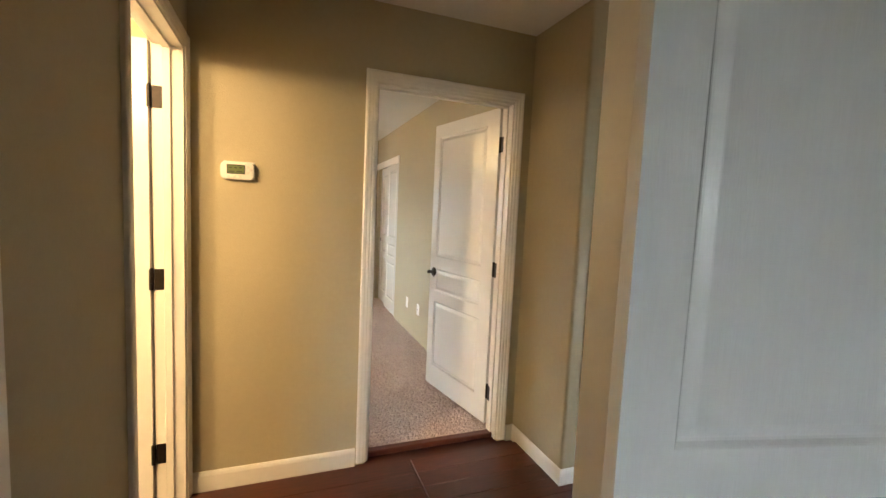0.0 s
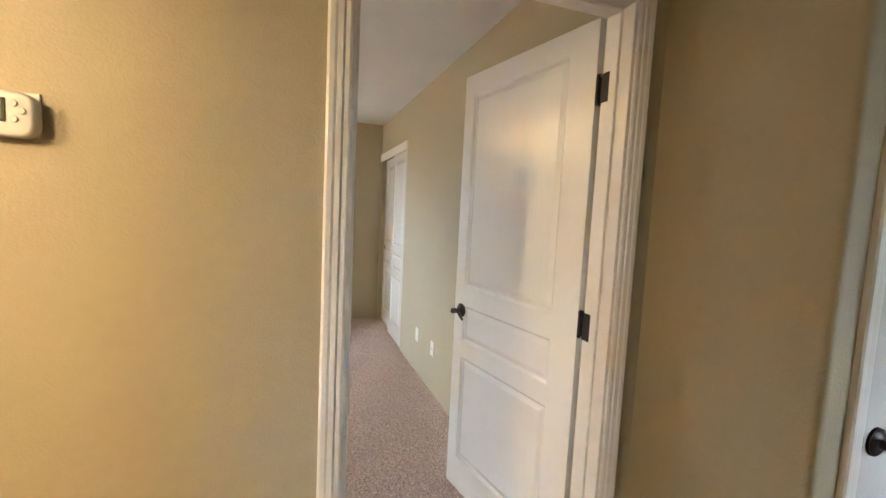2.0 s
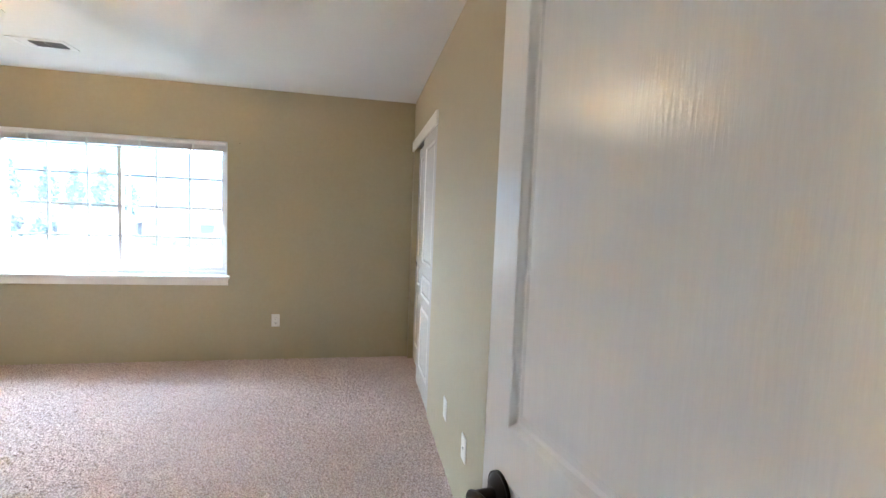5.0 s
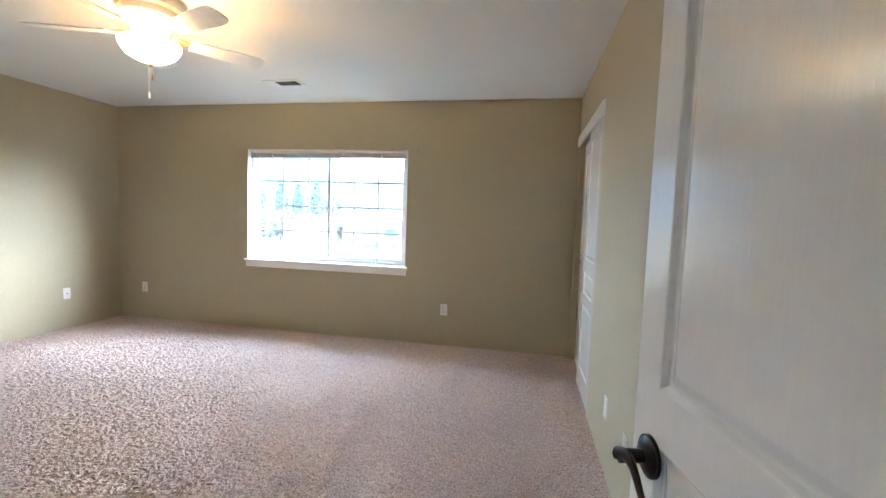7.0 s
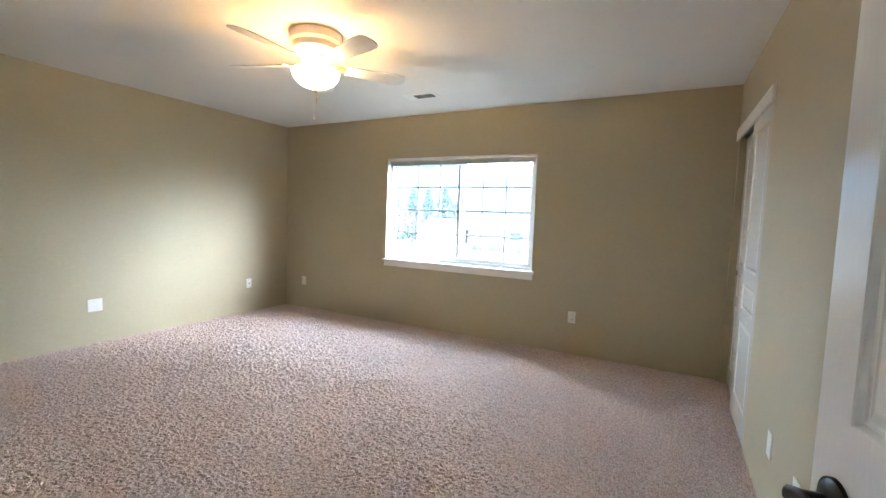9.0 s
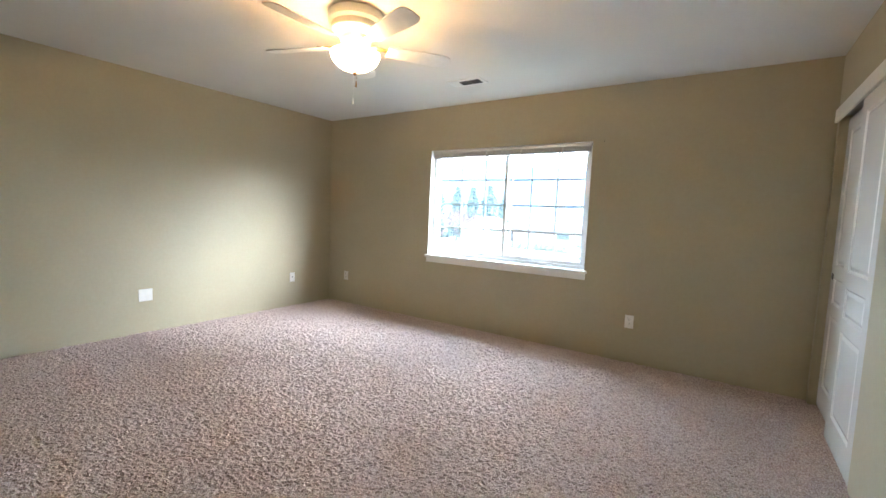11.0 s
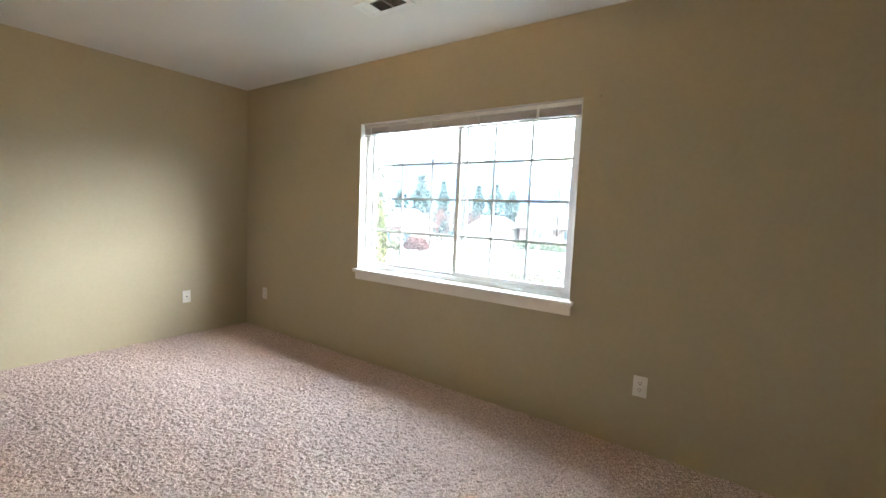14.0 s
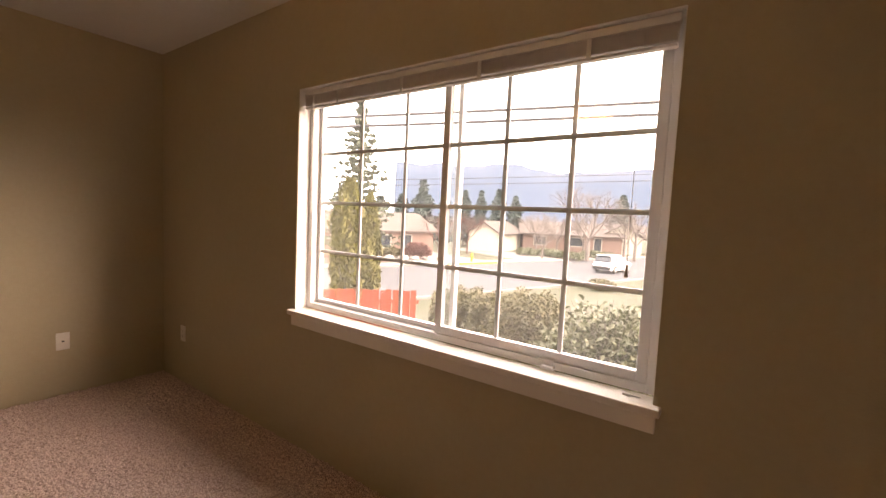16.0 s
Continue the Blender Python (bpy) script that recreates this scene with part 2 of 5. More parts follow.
def sweep(bm, path, profile, up, close=False):
    """A mitred moulding: profile (out, height) pairs carried along path; out points away from the opening in the path's plane, height along up."""
    up, rows = Vector(up), []
    path = [Vector(p) for p in path]
    for i, p in enumerate(path):
        before = (p - path[i - 1]).normalized() if i else None
        after = (path[i + 1] - p).normalized() if i < len(path) - 1 else None
        d0, d1 = before or after, after or before
        n0, n1 = d0.cross(up), d1.cross(up)
        mid = (n0 + n1)
        mid = mid / max(mid.dot(n0), 1e-6)
        rows.append([bm.verts.new(p + mid * o + up * h) for o, h in profile])
    for a, b in zip(rows, rows[1:]):
        for k in range(len(profile)):
            j = (k + 1) % len(profile)
            bm.faces.new((a[k], a[j], b[j], b[k]))
    bm.faces.new(rows[0]), bm.faces.new(rows[-1][::-1])


COLONIAL = [(0.0, 0.0), (0.0, 0.009), (0.006, 0.011), (0.016, 0.011), (0.021, 0.014), (0.034, 0.014), (0.040, 0.016), (0.051, 0.016), (0.056, 0.012), (0.056, 0.0)]
number = iter(range(1, 99))


def door_frame(label, origin, angle, width, height=TOP, depth=0.12, both=True, stop=0.045):
    """Jambs, stops and moulded casings of an opening. Local x runs along the opening, y through the wall from the front face."""
    m = Matrix.Translation(origin) @ Matrix.Rotation(radians(angle), 4, "Z")
    ob = thing("door_frame_%d" % next(number), m, label, "door frame", kind="structure")
    part("jamb", boxes(((0, -0.002, -0.02), (0.018, depth + 0.002, height - 0.018)), ((width - 0.018, -0.002, -0.02), (width, depth + 0.002, height - 0.018)), ((0, -0.002, height - 0.018), (width, depth + 0.002, height)), bevel=0.0015), TRIM, ob)
    part("door_stop", boxes(((0.0185, stop, -0.02), (0.029, stop + 0.03, height - 0.029)), ((width - 0.029, stop, -0.02), (width - 0.0185, stop + 0.03, height - 0.029)), ((0.0185, stop, height - 0.029), (width - 0.0185, stop + 0.03, height - 0.0185)), bevel=0.002), TRIM, ob)
    for side in ((0, depth) if both else (0,)):
        bm = bmesh.new()
        r, up = 0.006, -1 if side == 0 else 1
        pts = [(r, side, -0.02), (r, side, height - r), (width - r, side, height - r), (width - r, side, -0.02)]
        if up == 1:
            pts = pts[::-1]
        sweep(bm, pts, [(-o, h) for o, h in COLONIAL], (0, up, 0))
        part("casing", bm, TRIM, ob)
    return ob


PANELS = ((0.16, 0.675), (0.757, 0.932), (1.022, 1.938))


def leaf_mesh(width, height=2.03, thick=0.035, stile=0.10, levels=PANELS, latch_stile=None):
    """A moulded three-panel door leaf, panels on both faces: local x from the hinge, y from -thick to 0."""
    bm = bmesh.new()
    k = height / 2.03
    xs = (0.0, stile, width - (latch_stile or stile), width)
    zs = [0.0] + [z * k for pair in levels for z in pair] + [height]

    def quad(*p):
        bm.faces.new([bm.verts.new(q) for q in p])

    for y, s in ((0.0, -1), (-thick, 1)):
        for i in range(3):
            for j in range(len(zs) - 1):
                x0, x1, z0, z1 = xs[i], xs[i + 1], zs[j], zs[j + 1]
                if i == 1 and j % 2 == 1:
                    rings = []
                    for inset, down in ((0, 0), (0.003, 0.002), (0.009, 0.009), (0.013, 0.0105), (0.017, 0.010), (0.034, 0.0035), (0.037, 0.003)):
                        yy = y + s * down
                        rings.append([bm.verts.new(q) for q in ((x0 + inset, yy, z0 + inset), (x1 - inset, yy, z0 + inset), (x1 - inset, yy, z1 - inset), (x0 + inset, yy, z1 - inset))])
                    for a, b in zip(rings, rings[1:]):
                        for q in range(4):
                            bm.faces.new((a[q], a[(q + 1) % 4], b[(q + 1) % 4], b[q]))
                    bm.faces.new(rings[-1])
                else:
                    quad((x0, y, z0), (x1, y, z0), (x1, y, z1), (x0, y, z1))
    quad((0, 0, 0), (0, -thick, 0), (0, -thick, height), (0, 0, height))
    quad((width, 0, 0), (width, -thick, 0), (width, -thick, height), (width, 0, height))
    quad((0, 0, 0), (width, 0, 0), (width, -thick, 0), (0, -thick, 0))
    quad((0, 0, height), (width, 0, height), (width, -thick, height), (0, -thick, height))
    bmesh.ops.remove_doubles(bm, verts=bm.verts, dist=0.0002)
    return bm


def lever(parent, x, z, side, y, way=-1):
    """A bronze lever on a round rose, on the face at y, looking to side (+1 or -1); the lever points along way."""
    bm = bmesh.new()
    tube(bm, (x, y, z), (x, y + side * 0.006, z), 0.034, 0.034, 28)
    tube(bm, (x, y + side * 0.006, z), (x, y + side * 0.014, z), 0.031, 0.020, 28)
    tube(bm, (x, y + side * 0.013, z), (x, y + side * 0.052, z), 0.011, 0.012, 16)
    handle = part("handle", bm, BRONZE, parent, "dark bronze lever handle", True)
    bm = bmesh.new()
    last = None
    for i in range(13):
        u = i / 12
        c = Vector((x + way * (u * 0.095 - 0.008), y + side * (0.052 - 0.006 * math.sin(u * 3.0)), z + 0.010 * math.sin(u * 5.2) - 0.012 * u * u))
        w, h = 0.0075 * (1 - 0.35 * u), 0.012 * (1 - 0.5 * u)
        ring = [bm.verts.new((c.x, c.y + w * math.cos(a), c.z + h * math.sin(a))) for a in (k * math.pi / 5 for k in range(10))]
        if last:
            for k in range(10):
                bm.faces.new((last[k], last[(k + 1) % 10], ring[(k + 1) % 10], ring[k]))
        else:
            bm.faces.new(ring[::-1])
        last = ring
    bm.faces.new(last)
    part("lever", bm, BRONZE, handle, smooth=True)


def hinge(parent, x, y, z, turn=0.0, leaf_a=0.036, leaf_b=0.036, spread=90.0):
    """A bronze butt hinge: two leaves folded about an upright knuckle at (x, y)."""
    bm = bmesh.new()
    for w, ang in ((leaf_a, turn), (leaf_b, turn + spread)):
        b2 = bmesh.new()
        box(b2, (0, -0.0014, z - 0.046), (w, 0.0014, z + 0.046), 0.0008)
        bmesh.ops.rotate(b2, verts=b2.verts, cent=(0, 0, 0), matrix=Matrix.Rotation(radians(ang), 3, "Z"))
        bmesh.ops.translate(b2, verts=b2.verts, vec=(x, y, 0))
        tmp = bpy.data.meshes.new("tmp")
        b2.to_mesh(tmp), b2.free()
        bm.from_mesh(tmp)
        bpy.data.meshes.remove(tmp)
    for k in range(3):
        tube(bm, (x, y, z - 0.046 + k * 0.031), (x, y, z - 0.016 + k * 0.031), 0.006, sides=12)
    tube(bm, (x, y, z + 0.046), (x, y, z + 0.052), 0.007, 0.004, 12)
    return part("hinge", bm, BRONZE, parent, "dark bronze hinge", True)


def door(label, origin, angle, width, stile=0.092, handles=True, hinge_side=1, hook=False, thick=0.035, group="", latch_stile=None):
    m = Matrix.Translation(origin) @ Matrix.Rotation(radians(angle), 4, "Z")
    ob = thing("door", m, label, "door", group)
    part("leaf", leaf_mesh(width, thick=thick, stile=stile, latch_stile=latch_stile), DOOR, ob)
    if handles:
        lever(ob, width - 0.062, 0.905, 1, 0.0)
        lever(ob, width - 0.062, 0.905, -1, -thick)
        part("latch_plate", boxes(((width, -thick / 2 - 0.012, 0.875), (width + 0.0015, -thick / 2 + 0.012, 0.935))), BRONZE, ob)
    if hook:
        bm = boxes(((width - 0.03, -thick - 0.004, 1.83), (width + 0.002, -thick - 0.001, 1.90)), ((width - 0.004, -thick - 0.05, 1.865), (width + 0.012, -thick - 0.004, 1.895)), bevel=0.001)
        part("coat_hook", bm, PLASTIC, ob, "white plastic hook on the back")
    return ob


# bedroom doorway and its door, open into the room
bed_frame = door_frame("white moulded door frame of the bedroom", (0.66, 2.372, 0), 0, 0.83, depth=0.118)
bed_door = door("white three-panel door standing open into the bedroom", (1.468, 2.516, 0.015), 100.8, 0.785, hook=True, stile=0.122, latch_stile=0.074)
for z in (0.22, 1.02, 1.80):
    part("hinge_leaf", boxes(((0.8090, 0.082, z - 0.031), (0.8125, 0.121, z + 0.061)), bevel=0.0008), BRONZE, bed_frame, "dark bronze hinge leaf on the jamb")
    plate_leaf = part("hinge", boxes(((-0.0025, -0.034, z - 0.046), (0.0005, 0.0005, z + 0.046)), bevel=0.0008), BRONZE, bed_door, "dark bronze hinge")
    bm = bmesh.new()
    tube(bm, (-0.008, -0.002, z - 0.046), (-0.008, -0.002, z + 0.050), 0.006, sides=12)
    part("knuckle", bm, BRONZE, plate_leaf, smooth=True)

# hall closet door, closed
door_frame("white moulded door frame of the hall closet", (1.735, 1.872, 0), 0, 0.48, depth=0.113, both=False, stop=0.05)
pantry = door("narrow white three-panel closet door, closed, in the hallway", (2.195, 1.876, 0.012), 180, 0.44, 0.112, handles=False, latch_stile=0.145)
lever(pantry, 0.44 - 0.06, 0.905, 1, 0.0)
part("latch_plate", boxes(((0.425, 0.0, 0.885), (0.430, 0.001, 0.925))), BRONZE, pantry)
for z in (0.22, 1.02, 1.80):
    hinge(pantry, -0.006, 0.010, z, turn=180, leaf_a=0.012, leaf_b=0.012, spread=180)

# bathroom doorway and its door, open inwards
bath_frame = door_frame("white moulded door frame of the bathroom", (-0.19, 1.575, 0), 90, 0.725, depth=0.11)
bath_door = door("white three-panel bathroom door, open, lit warm by a lamp", (-0.318, 2.275, 0.015), 176, 0.66)
for z in (0.22, 1.02, 1.80):
    hinge(bath_door, -0.006, 0.003, z, turn=178, leaf_a=-0.010, leaf_b=0.036, spread=92)
    part("hinge_leaf", boxes(((0.7035, 0.070, z - 0.031), (0.7075, 0.113, z + 0.061)), bevel=0.0008), BRONZE, bath_frame, "dark bronze hinge leaf on the jamb")

# first doorway, which the walk passes, with its door folded back against the wall
door_frame("white moulded door frame of the first room", (-0.12, 0.66, 0), 0, 0.92, depth=0.14)
first_door = door("white three-panel door folded back against the wall", (0.70, 0.636, 0.015), -14, 0.80)
for z in (0.22, 1.02, 1.80):
    hinge(first_door, 0.022, 0.004, z, turn=0, leaf_a=0.012, leaf_b=0.012, spread=180)

# threshold strip between laminate and carpet
bm = bmesh.new()
sweep(bm, [(0.679, 2.43, 0.0), (1.471, 2.43, 0.0)], [(-0.028, -0.02), (-0.028, 0.003), (-0.02, 0.009), (0.02, 0.009), (0.026, 0.004), (0.026, -0.02)], (0, 0, 1))
structure("threshold", bm, WOOD, "dark wooden threshold strip between carpet and laminate", "threshold")

# baseboards in the hallway
BASE = [(0, 0), (0.012, 0), (0.012, 0.062), (0.009, 0.074), (0.004, 0.083), (0, 0.083)]
bm = bmesh.new()
sweep(bm, [(-0.19, 2.372, -0.038), (0.604, 2.372, -0.038)], [(o, h + 0.02 if h else 0) for o, h in BASE], (0, 0, 1))
structure("baseboard_1", bm, TRIM, "white painted baseboard in the hallway", "baseboard")
bm = bmesh.new()
sweep(bm, [(1.546, 2.372, -0.038), (1.60, 2.372, -0.038), (1.60, 1.872, -0.038), (1.682, 1.872, -0.038)], [(o, h + 0.02 if h else 0) for o, h in BASE], (0, 0, 1))
structure("baseboard_2", bm, TRIM, "white painted baseboard round the bullnose corner", "baseboard")
bm = bmesh.new()
sweep(bm, [(2.268, 1.872, -0.038), (2.36, 1.872, -0.038), (2.36, 6.6, -0.038)], [(o, h + 0.02 if h else 0) for o, h in BASE], (0, 0, 1))
structure("baseboard_3", bm, TRIM, "white painted baseboard at the end of the closet", "baseboard")

# ---- bedroom closet with two sliding doors ----
structure("closet_header", boxes(((1.562, 5.365, 1.985), (1.58, 6.655, 2.075)), bevel=0.003), TRIM, "white header board over the closet opening", "trim")
structure("closet_track", boxes(((1.59, 5.392, 2.02), (1.69, 6.598, 2.048))), GREY_METAL, "grey metal sliding track of the closet", "track")
for y0, x0, label in ((5.396, 1.583, "white three-panel sliding closet door"), (5.985, 1.628, "white three-panel sliding closet door with a black finger pull")):
    m = Matrix.Translation((x0, y0 + 0.0, 0.012)) @ Matrix.Rotation(radians(90), 4, "Z")
    ob = thing("sliding_door", m, label, "closet door", "sliding closet doors")
    part("leaf", leaf_mesh(0.612, 1.985, 0.03), DOOR, ob)
    if y0 > 5.8:
        bm = bmesh.new()
        tube(bm, (0.56, -0.001, 0.92), (0.56, 0.003, 0.92), 0.024, 0.022, 20)
        part("finger_pull", bm, BRONZE, ob, "black round finger pull", True)

# ---- window ----
window = thing("window_1", Matrix.Translation((0, 0, 0)), "white vinyl sliding window with white grids", "window", kind="structure")
WX0, WX1, WZ0, WZ1, WY = -1.875, -0.07, 0.775, 1.962, 6.765
part("window_frame", boxes(((WX0, WY - 0.025, WZ0), (WX0 + 0.035, WY + 0.045, WZ1)), ((WX1 - 0.035, WY - 0.025, WZ0), (WX1, WY + 0.045, WZ1)), ((WX0 + 0.035, WY - 0.025, WZ0), (WX1 - 0.035, WY + 0.045, WZ0 + 0.03)), ((WX0 + 0.035, WY - 0.025, WZ1 - 0.035), (WX1 - 0.035, WY + 0.045, WZ1)), bevel=0.002), VINYL, window)


def sash(x0, x1, y, rail, cols=3, rows=4):
    z0, z1 = WZ0 + 0.031, WZ1 - 0.036
    ob = part("sash", boxes(((x0, y - 0.014, z0), (x0 + rail, y + 0.014, z1)), ((x1 - rail, y - 0.014, z0), (x1, y + 0.014, z1)), ((x0 + rail, y - 0.014, z0), (x1 - rail, y + 0.014, z0 + rail)), ((x0 + rail, y - 0.014, z1 - rail), (x1 - rail, y + 0.014, z1)), bevel=0.002), VINYL, window)
    ix0, ix1, iz0, iz1 = x0 + rail, x1 - rail, z0 + rail, z1 - rail
    for i in range(1, cols):
        x = ix0 + (ix1 - ix0) * i / cols
        part("muntin", boxes(((x - 0.009, y - 0.003, iz0), (x + 0.009, y + 0.003, iz1))), VINYL, ob)
    for j in range(1, rows):
        z = iz0 + (iz1 - iz0) * j / rows
        part("muntin", boxes(((ix0, y - 0.0045, z - 0.009), (ix1, y + 0.0045, z + 0.009))), VINYL, ob)
    pane = part("pane", boxes(((ix0 - 0.004, y - 0.009, iz0 - 0.004), (ix1 + 0.004, y - 0.006, iz1 + 0.004))), VEILED_GLASS, ob)
    pane.visible_shadow = False


sash(WX0 + 0.036, -0.90, WY + 0.028, 0.022)
sash(-0.975, WX1 - 0.036, WY - 0.004, 0.034)
part("sash_lock", boxes(((-0.46, WY - 0.05, WZ0 + 0.004), (-0.41, WY - 0.026, WZ0 + 0.016)), ((-0.455, WY - 0.032, WZ0 + 0.016), (-0.415, WY - 0.026, WZ0 + 0.035)), bevel=0.002), VINYL, window)
bm = bmesh.new()
box(bm, (-1.898, 6.628, 0.747), (-0.047, 6.74, 0.773), 0.004, 2)
part("window_sill", bm, TRIM, window, "white painted projecting window sill")
part("apron", boxes(((-1.885, 6.648, 0.688), (-0.06, 6.6648, 0.7465)), bevel=0.002), TRIM, window)
part("reveal", boxes(((WX0 - 0.001, 6.668, 0.774), (WX0 + 0.003, 6.741, WZ1)), ((WX1 - 0.003, 6.668, 0.774), (WX1 + 0.001, 6.741, WZ1)), ((WX0 + 0.003, 6.668, WZ1 - 0.003), (WX1 - 0.003, 6.741, WZ1 + 0.001))), CEILING, window, "pale painted window reveal")

# raised mini blind
blind = thing("mini_blind", Matrix.Translation((-0.972, 6.70, 1.915)), "off-white mini blind raised to the top of the window", "blind")
half = 0.885
part("headrail", boxes(((-half, -0.014, 0.014), (half, 0.014, 0.040)), bevel=0.002), PLASTIC, blind)
for k in range(16):
    z = 0.008 - k * 0.0031
    part("slat", boxes(((-half + 0.004, -0.0125, z), (half - 0.004, 0.0125, z + 0.0014))), BLIND, blind)
part("bottom_rail", boxes(((-half + 0.004, -0.013, -0.056), (half - 0.004, 0.013, -0.046)), bevel=0.002), BLIND, blind)
for x in (-0.62, -0.2, 0.2, 0.62):
    part("ladder_tape", boxes(((x - 0.008, -0.0155, -0.058), (x + 0.008, -0.0142, 0.014))), PLASTIC, blind)
bm = bmesh.new()
tube(bm, (-0.80, -0.02, 0.014), (-0.80, -0.02, -0.60), 0.003, sides=8)
part("tilt_wand", bm, PLASTIC, blind, "clear plastic tilt wand")
bm = bmesh.new()
tube(bm, (0.79, -0.017, 0.014), (0.79, -0.017, -0.72), 0.0012, sides=6)
tube(bm, (0.79, -0.017, -0.72), (0.79, -0.017, -0.76), 0.003, 0.007, 10)
part("pull_cord", bm, BLIND, blind, "thin cord with a small tassel")

# small bracket left on the sill and old screw holes beside the window
clip = thing("blind_bracket", Matrix.Translation((-0.14, 6.69, 0.774)), "small loose clear plastic bracket on the window sill", "bracket")
part("body", boxes(((-0.025, -0.008, 0), (0.0, 0.008, 0.008)), ((0.0, -0.002, 0), (0.03, 0.002, 0.004)), bevel=0.001), PLASTIC, clip)
mark = thing("wall_anchor", Matrix.Translation((0.03, 6.665, 1.955)), "painted-over wall anchor with a small hole", "wall anchor")
bm = bmesh.new()
tube(bm, (0, 0, 0), (0, -0.0025, 0), 0.011, 0.008, 14)
part("plug", bm, WALL, mark, smooth=True)
bm = bmesh.new()
tube(bm, (0, -0.0024, 0.001), (0, -0.0032, 0.001), 0.003, 0.003, 10)
part("hole", bm, DARK, mark)


# ---- wall plates ----
def plate(kind, place, angle, label, w=0.072, h=0.116):
    """Local y points out of the wall."""
    ob = thing("outlet" if kind == "duplex" else "wall_plate", Matrix.Translation(place) @ Matrix.Rotation(radians(angle), 4, "Z"), label, "outlet" if kind == "duplex" else "wall plate", "outlets and plates")
    bm = bmesh.new()
    box(bm, (-w / 2, 0, -h / 2), (w / 2, 0.006, h / 2), 0.003, 2)
    part("cover", bm, PLASTIC, ob)
    if kind == "duplex":
        for dz in (-0.0195, 0.0195):
            r = part("receptacle", boxes(((-0.016, 0.004, dz - 0.0135), (0.016, 0.0078, dz + 0.0135)), bevel=0.003), PLASTIC, ob)
            for dx in (-0.006, 0.006):
                part("slot", boxes(((dx - 0.0012, 0.0076, dz - 0.002), (dx + 0.0012, 0.0084, dz + 0.008))), DARK, r)
            bm = bmesh.new()
            tube(bm, (0, 0.0076, dz - 0.007), (0, 0.0084, dz - 0.007), 0.0025, sides=10)
            part("earth_hole", bm, DARK, r)
    elif kind == "jack":
        part("jack", boxes(((-0.007, 0.0055, -0.005), (0.007, 0.0066, 0.005))), DARK, ob, "black cable jack")
    for z in ((0,) if kind == "duplex" else (-0.042, 0.042)):
        bm = bmesh.new()
        tube(bm, (0, 0.0055, z), (0, 0.0072, z), 0.003, 0.0025, 10)
        part("screw", bm, PLASTIC, ob)
    return ob


plate("duplex", (-3.217, 6.665, 0.367), 180, "white duplex outlet low on the window wall near the corner")
plate("duplex", (0.349, 6.665, 0.364), 180, "white duplex outlet low on the window wall")
plate("jack", (-3.555, 6.057, 0.367), -90, "white cable plate with a black jack, near the corner")
plate("blank", (-3.555, 4.415, 0.362), -90, "wide white blank wall plate on the plain wall", w=0.116)
plate("jack", (1.58, 4.368, 0.338), 90, "white phone plate with a small jack beside the closet")
plate("blank", (1.58, 4.793, 0.327), 90, "narrow white blank plate beside the closet")

# ---- thermostat ----
thermo = thing("thermostat", Matrix.Translation((0.017, 2.372, 1.534)) @ Matrix.Scale(1.08, 4), "white rounded digital thermostat with a green display on the hallway wall", "thermostat")
bm = bmesh.new()
box(bm, (-0.068, -0.028, -0.038), (0.068, -0.003, 0.038))
bmesh.ops.bevel(bm, geom=[e for e in bm.edges if abs(e.verts[0].co.y - e.verts[1].co.y) > 0.01], offset=0.022, segments=6, profile=0.5, affect="EDGES")
bmesh.ops.bevel(bm, geom=[e for e in bm.edges if max(v.co.y for v in e.verts) < -0.02], offset=0.006, segments=3, profile=0.5, affect="EDGES")
part("case", bm, PLASTIC, thermo, smooth=True)
part("back_plate", boxes(((-0.058, -0.0035, -0.034), (0.066, 0.0, 0.042)), bevel=0.001), PLASTIC, thermo)
part("bezel", boxes(((-0.042, -0.0296, -0.014), (0.030, -0.0275, 0.026)), bevel=0.0008), DARK, thermo)
screen = part("display", boxes(((-0.038, -0.0302, -0.010), (0.026, -0.0295, 0.022))), LCD, thermo, "greenish liquid crystal display")
for x0, x1, z in ((-0.033, -0.020, 0.012), (-0.014, -0.002, 0.012), (0.006, 0.018, 0.013), (-0.033, -0.012, -0.004), (-0.004, 0.018, -0.004)):
    part("readout", boxes(((x0, -0.0306, z - 0.002), (x1, -0.0301, z + 0.002))), DARK, screen)
for x, z in ((-0.034, -0.026), (-0.012, -0.026), (0.010, -0.026), (0.041, 0.018), (0.052, 0.006), (0.041, -0.008)):
    bm = bmesh.new()
    tube(bm, (x, -0.0275, z), (x, -0.0305, z), 0.0062, 0.005, 14)
    part("button", bm, BLIND, thermo, "pale grey button", True)

# ---- ceiling vent ----
vent = thing("ceiling_vent", Matrix.Translation((-1.045, 6.02, H)), "white metal ceiling register with dark open louvres", "vent")
part("frame", boxes(((-0.17, -0.085, -0.006), (-0.135, 0.085, 0)), ((0.135, -0.085, -0.006), (0.17, 0.085, 0)), ((-0.135, -0.085, -0.006), (0.135, -0.05, 0)), ((-0.135, 0.05, -0.006), (0.135, 0.085, 0)), ((-0.135, -0.05, -0.005), (-0.062, 0.05, 0)), ((0.032, -0.05, -0.008), (0.038, 0.05, 0)), bevel=0.0015), PLASTIC, vent)
# Flat near-black plate takes the place of the shade inside the duct.
part("backing", boxes(((-0.062, -0.05, -0.0025), (0.135, 0.05, -0.0005))), DARK, vent, "dark plate standing in for the duct's shade")
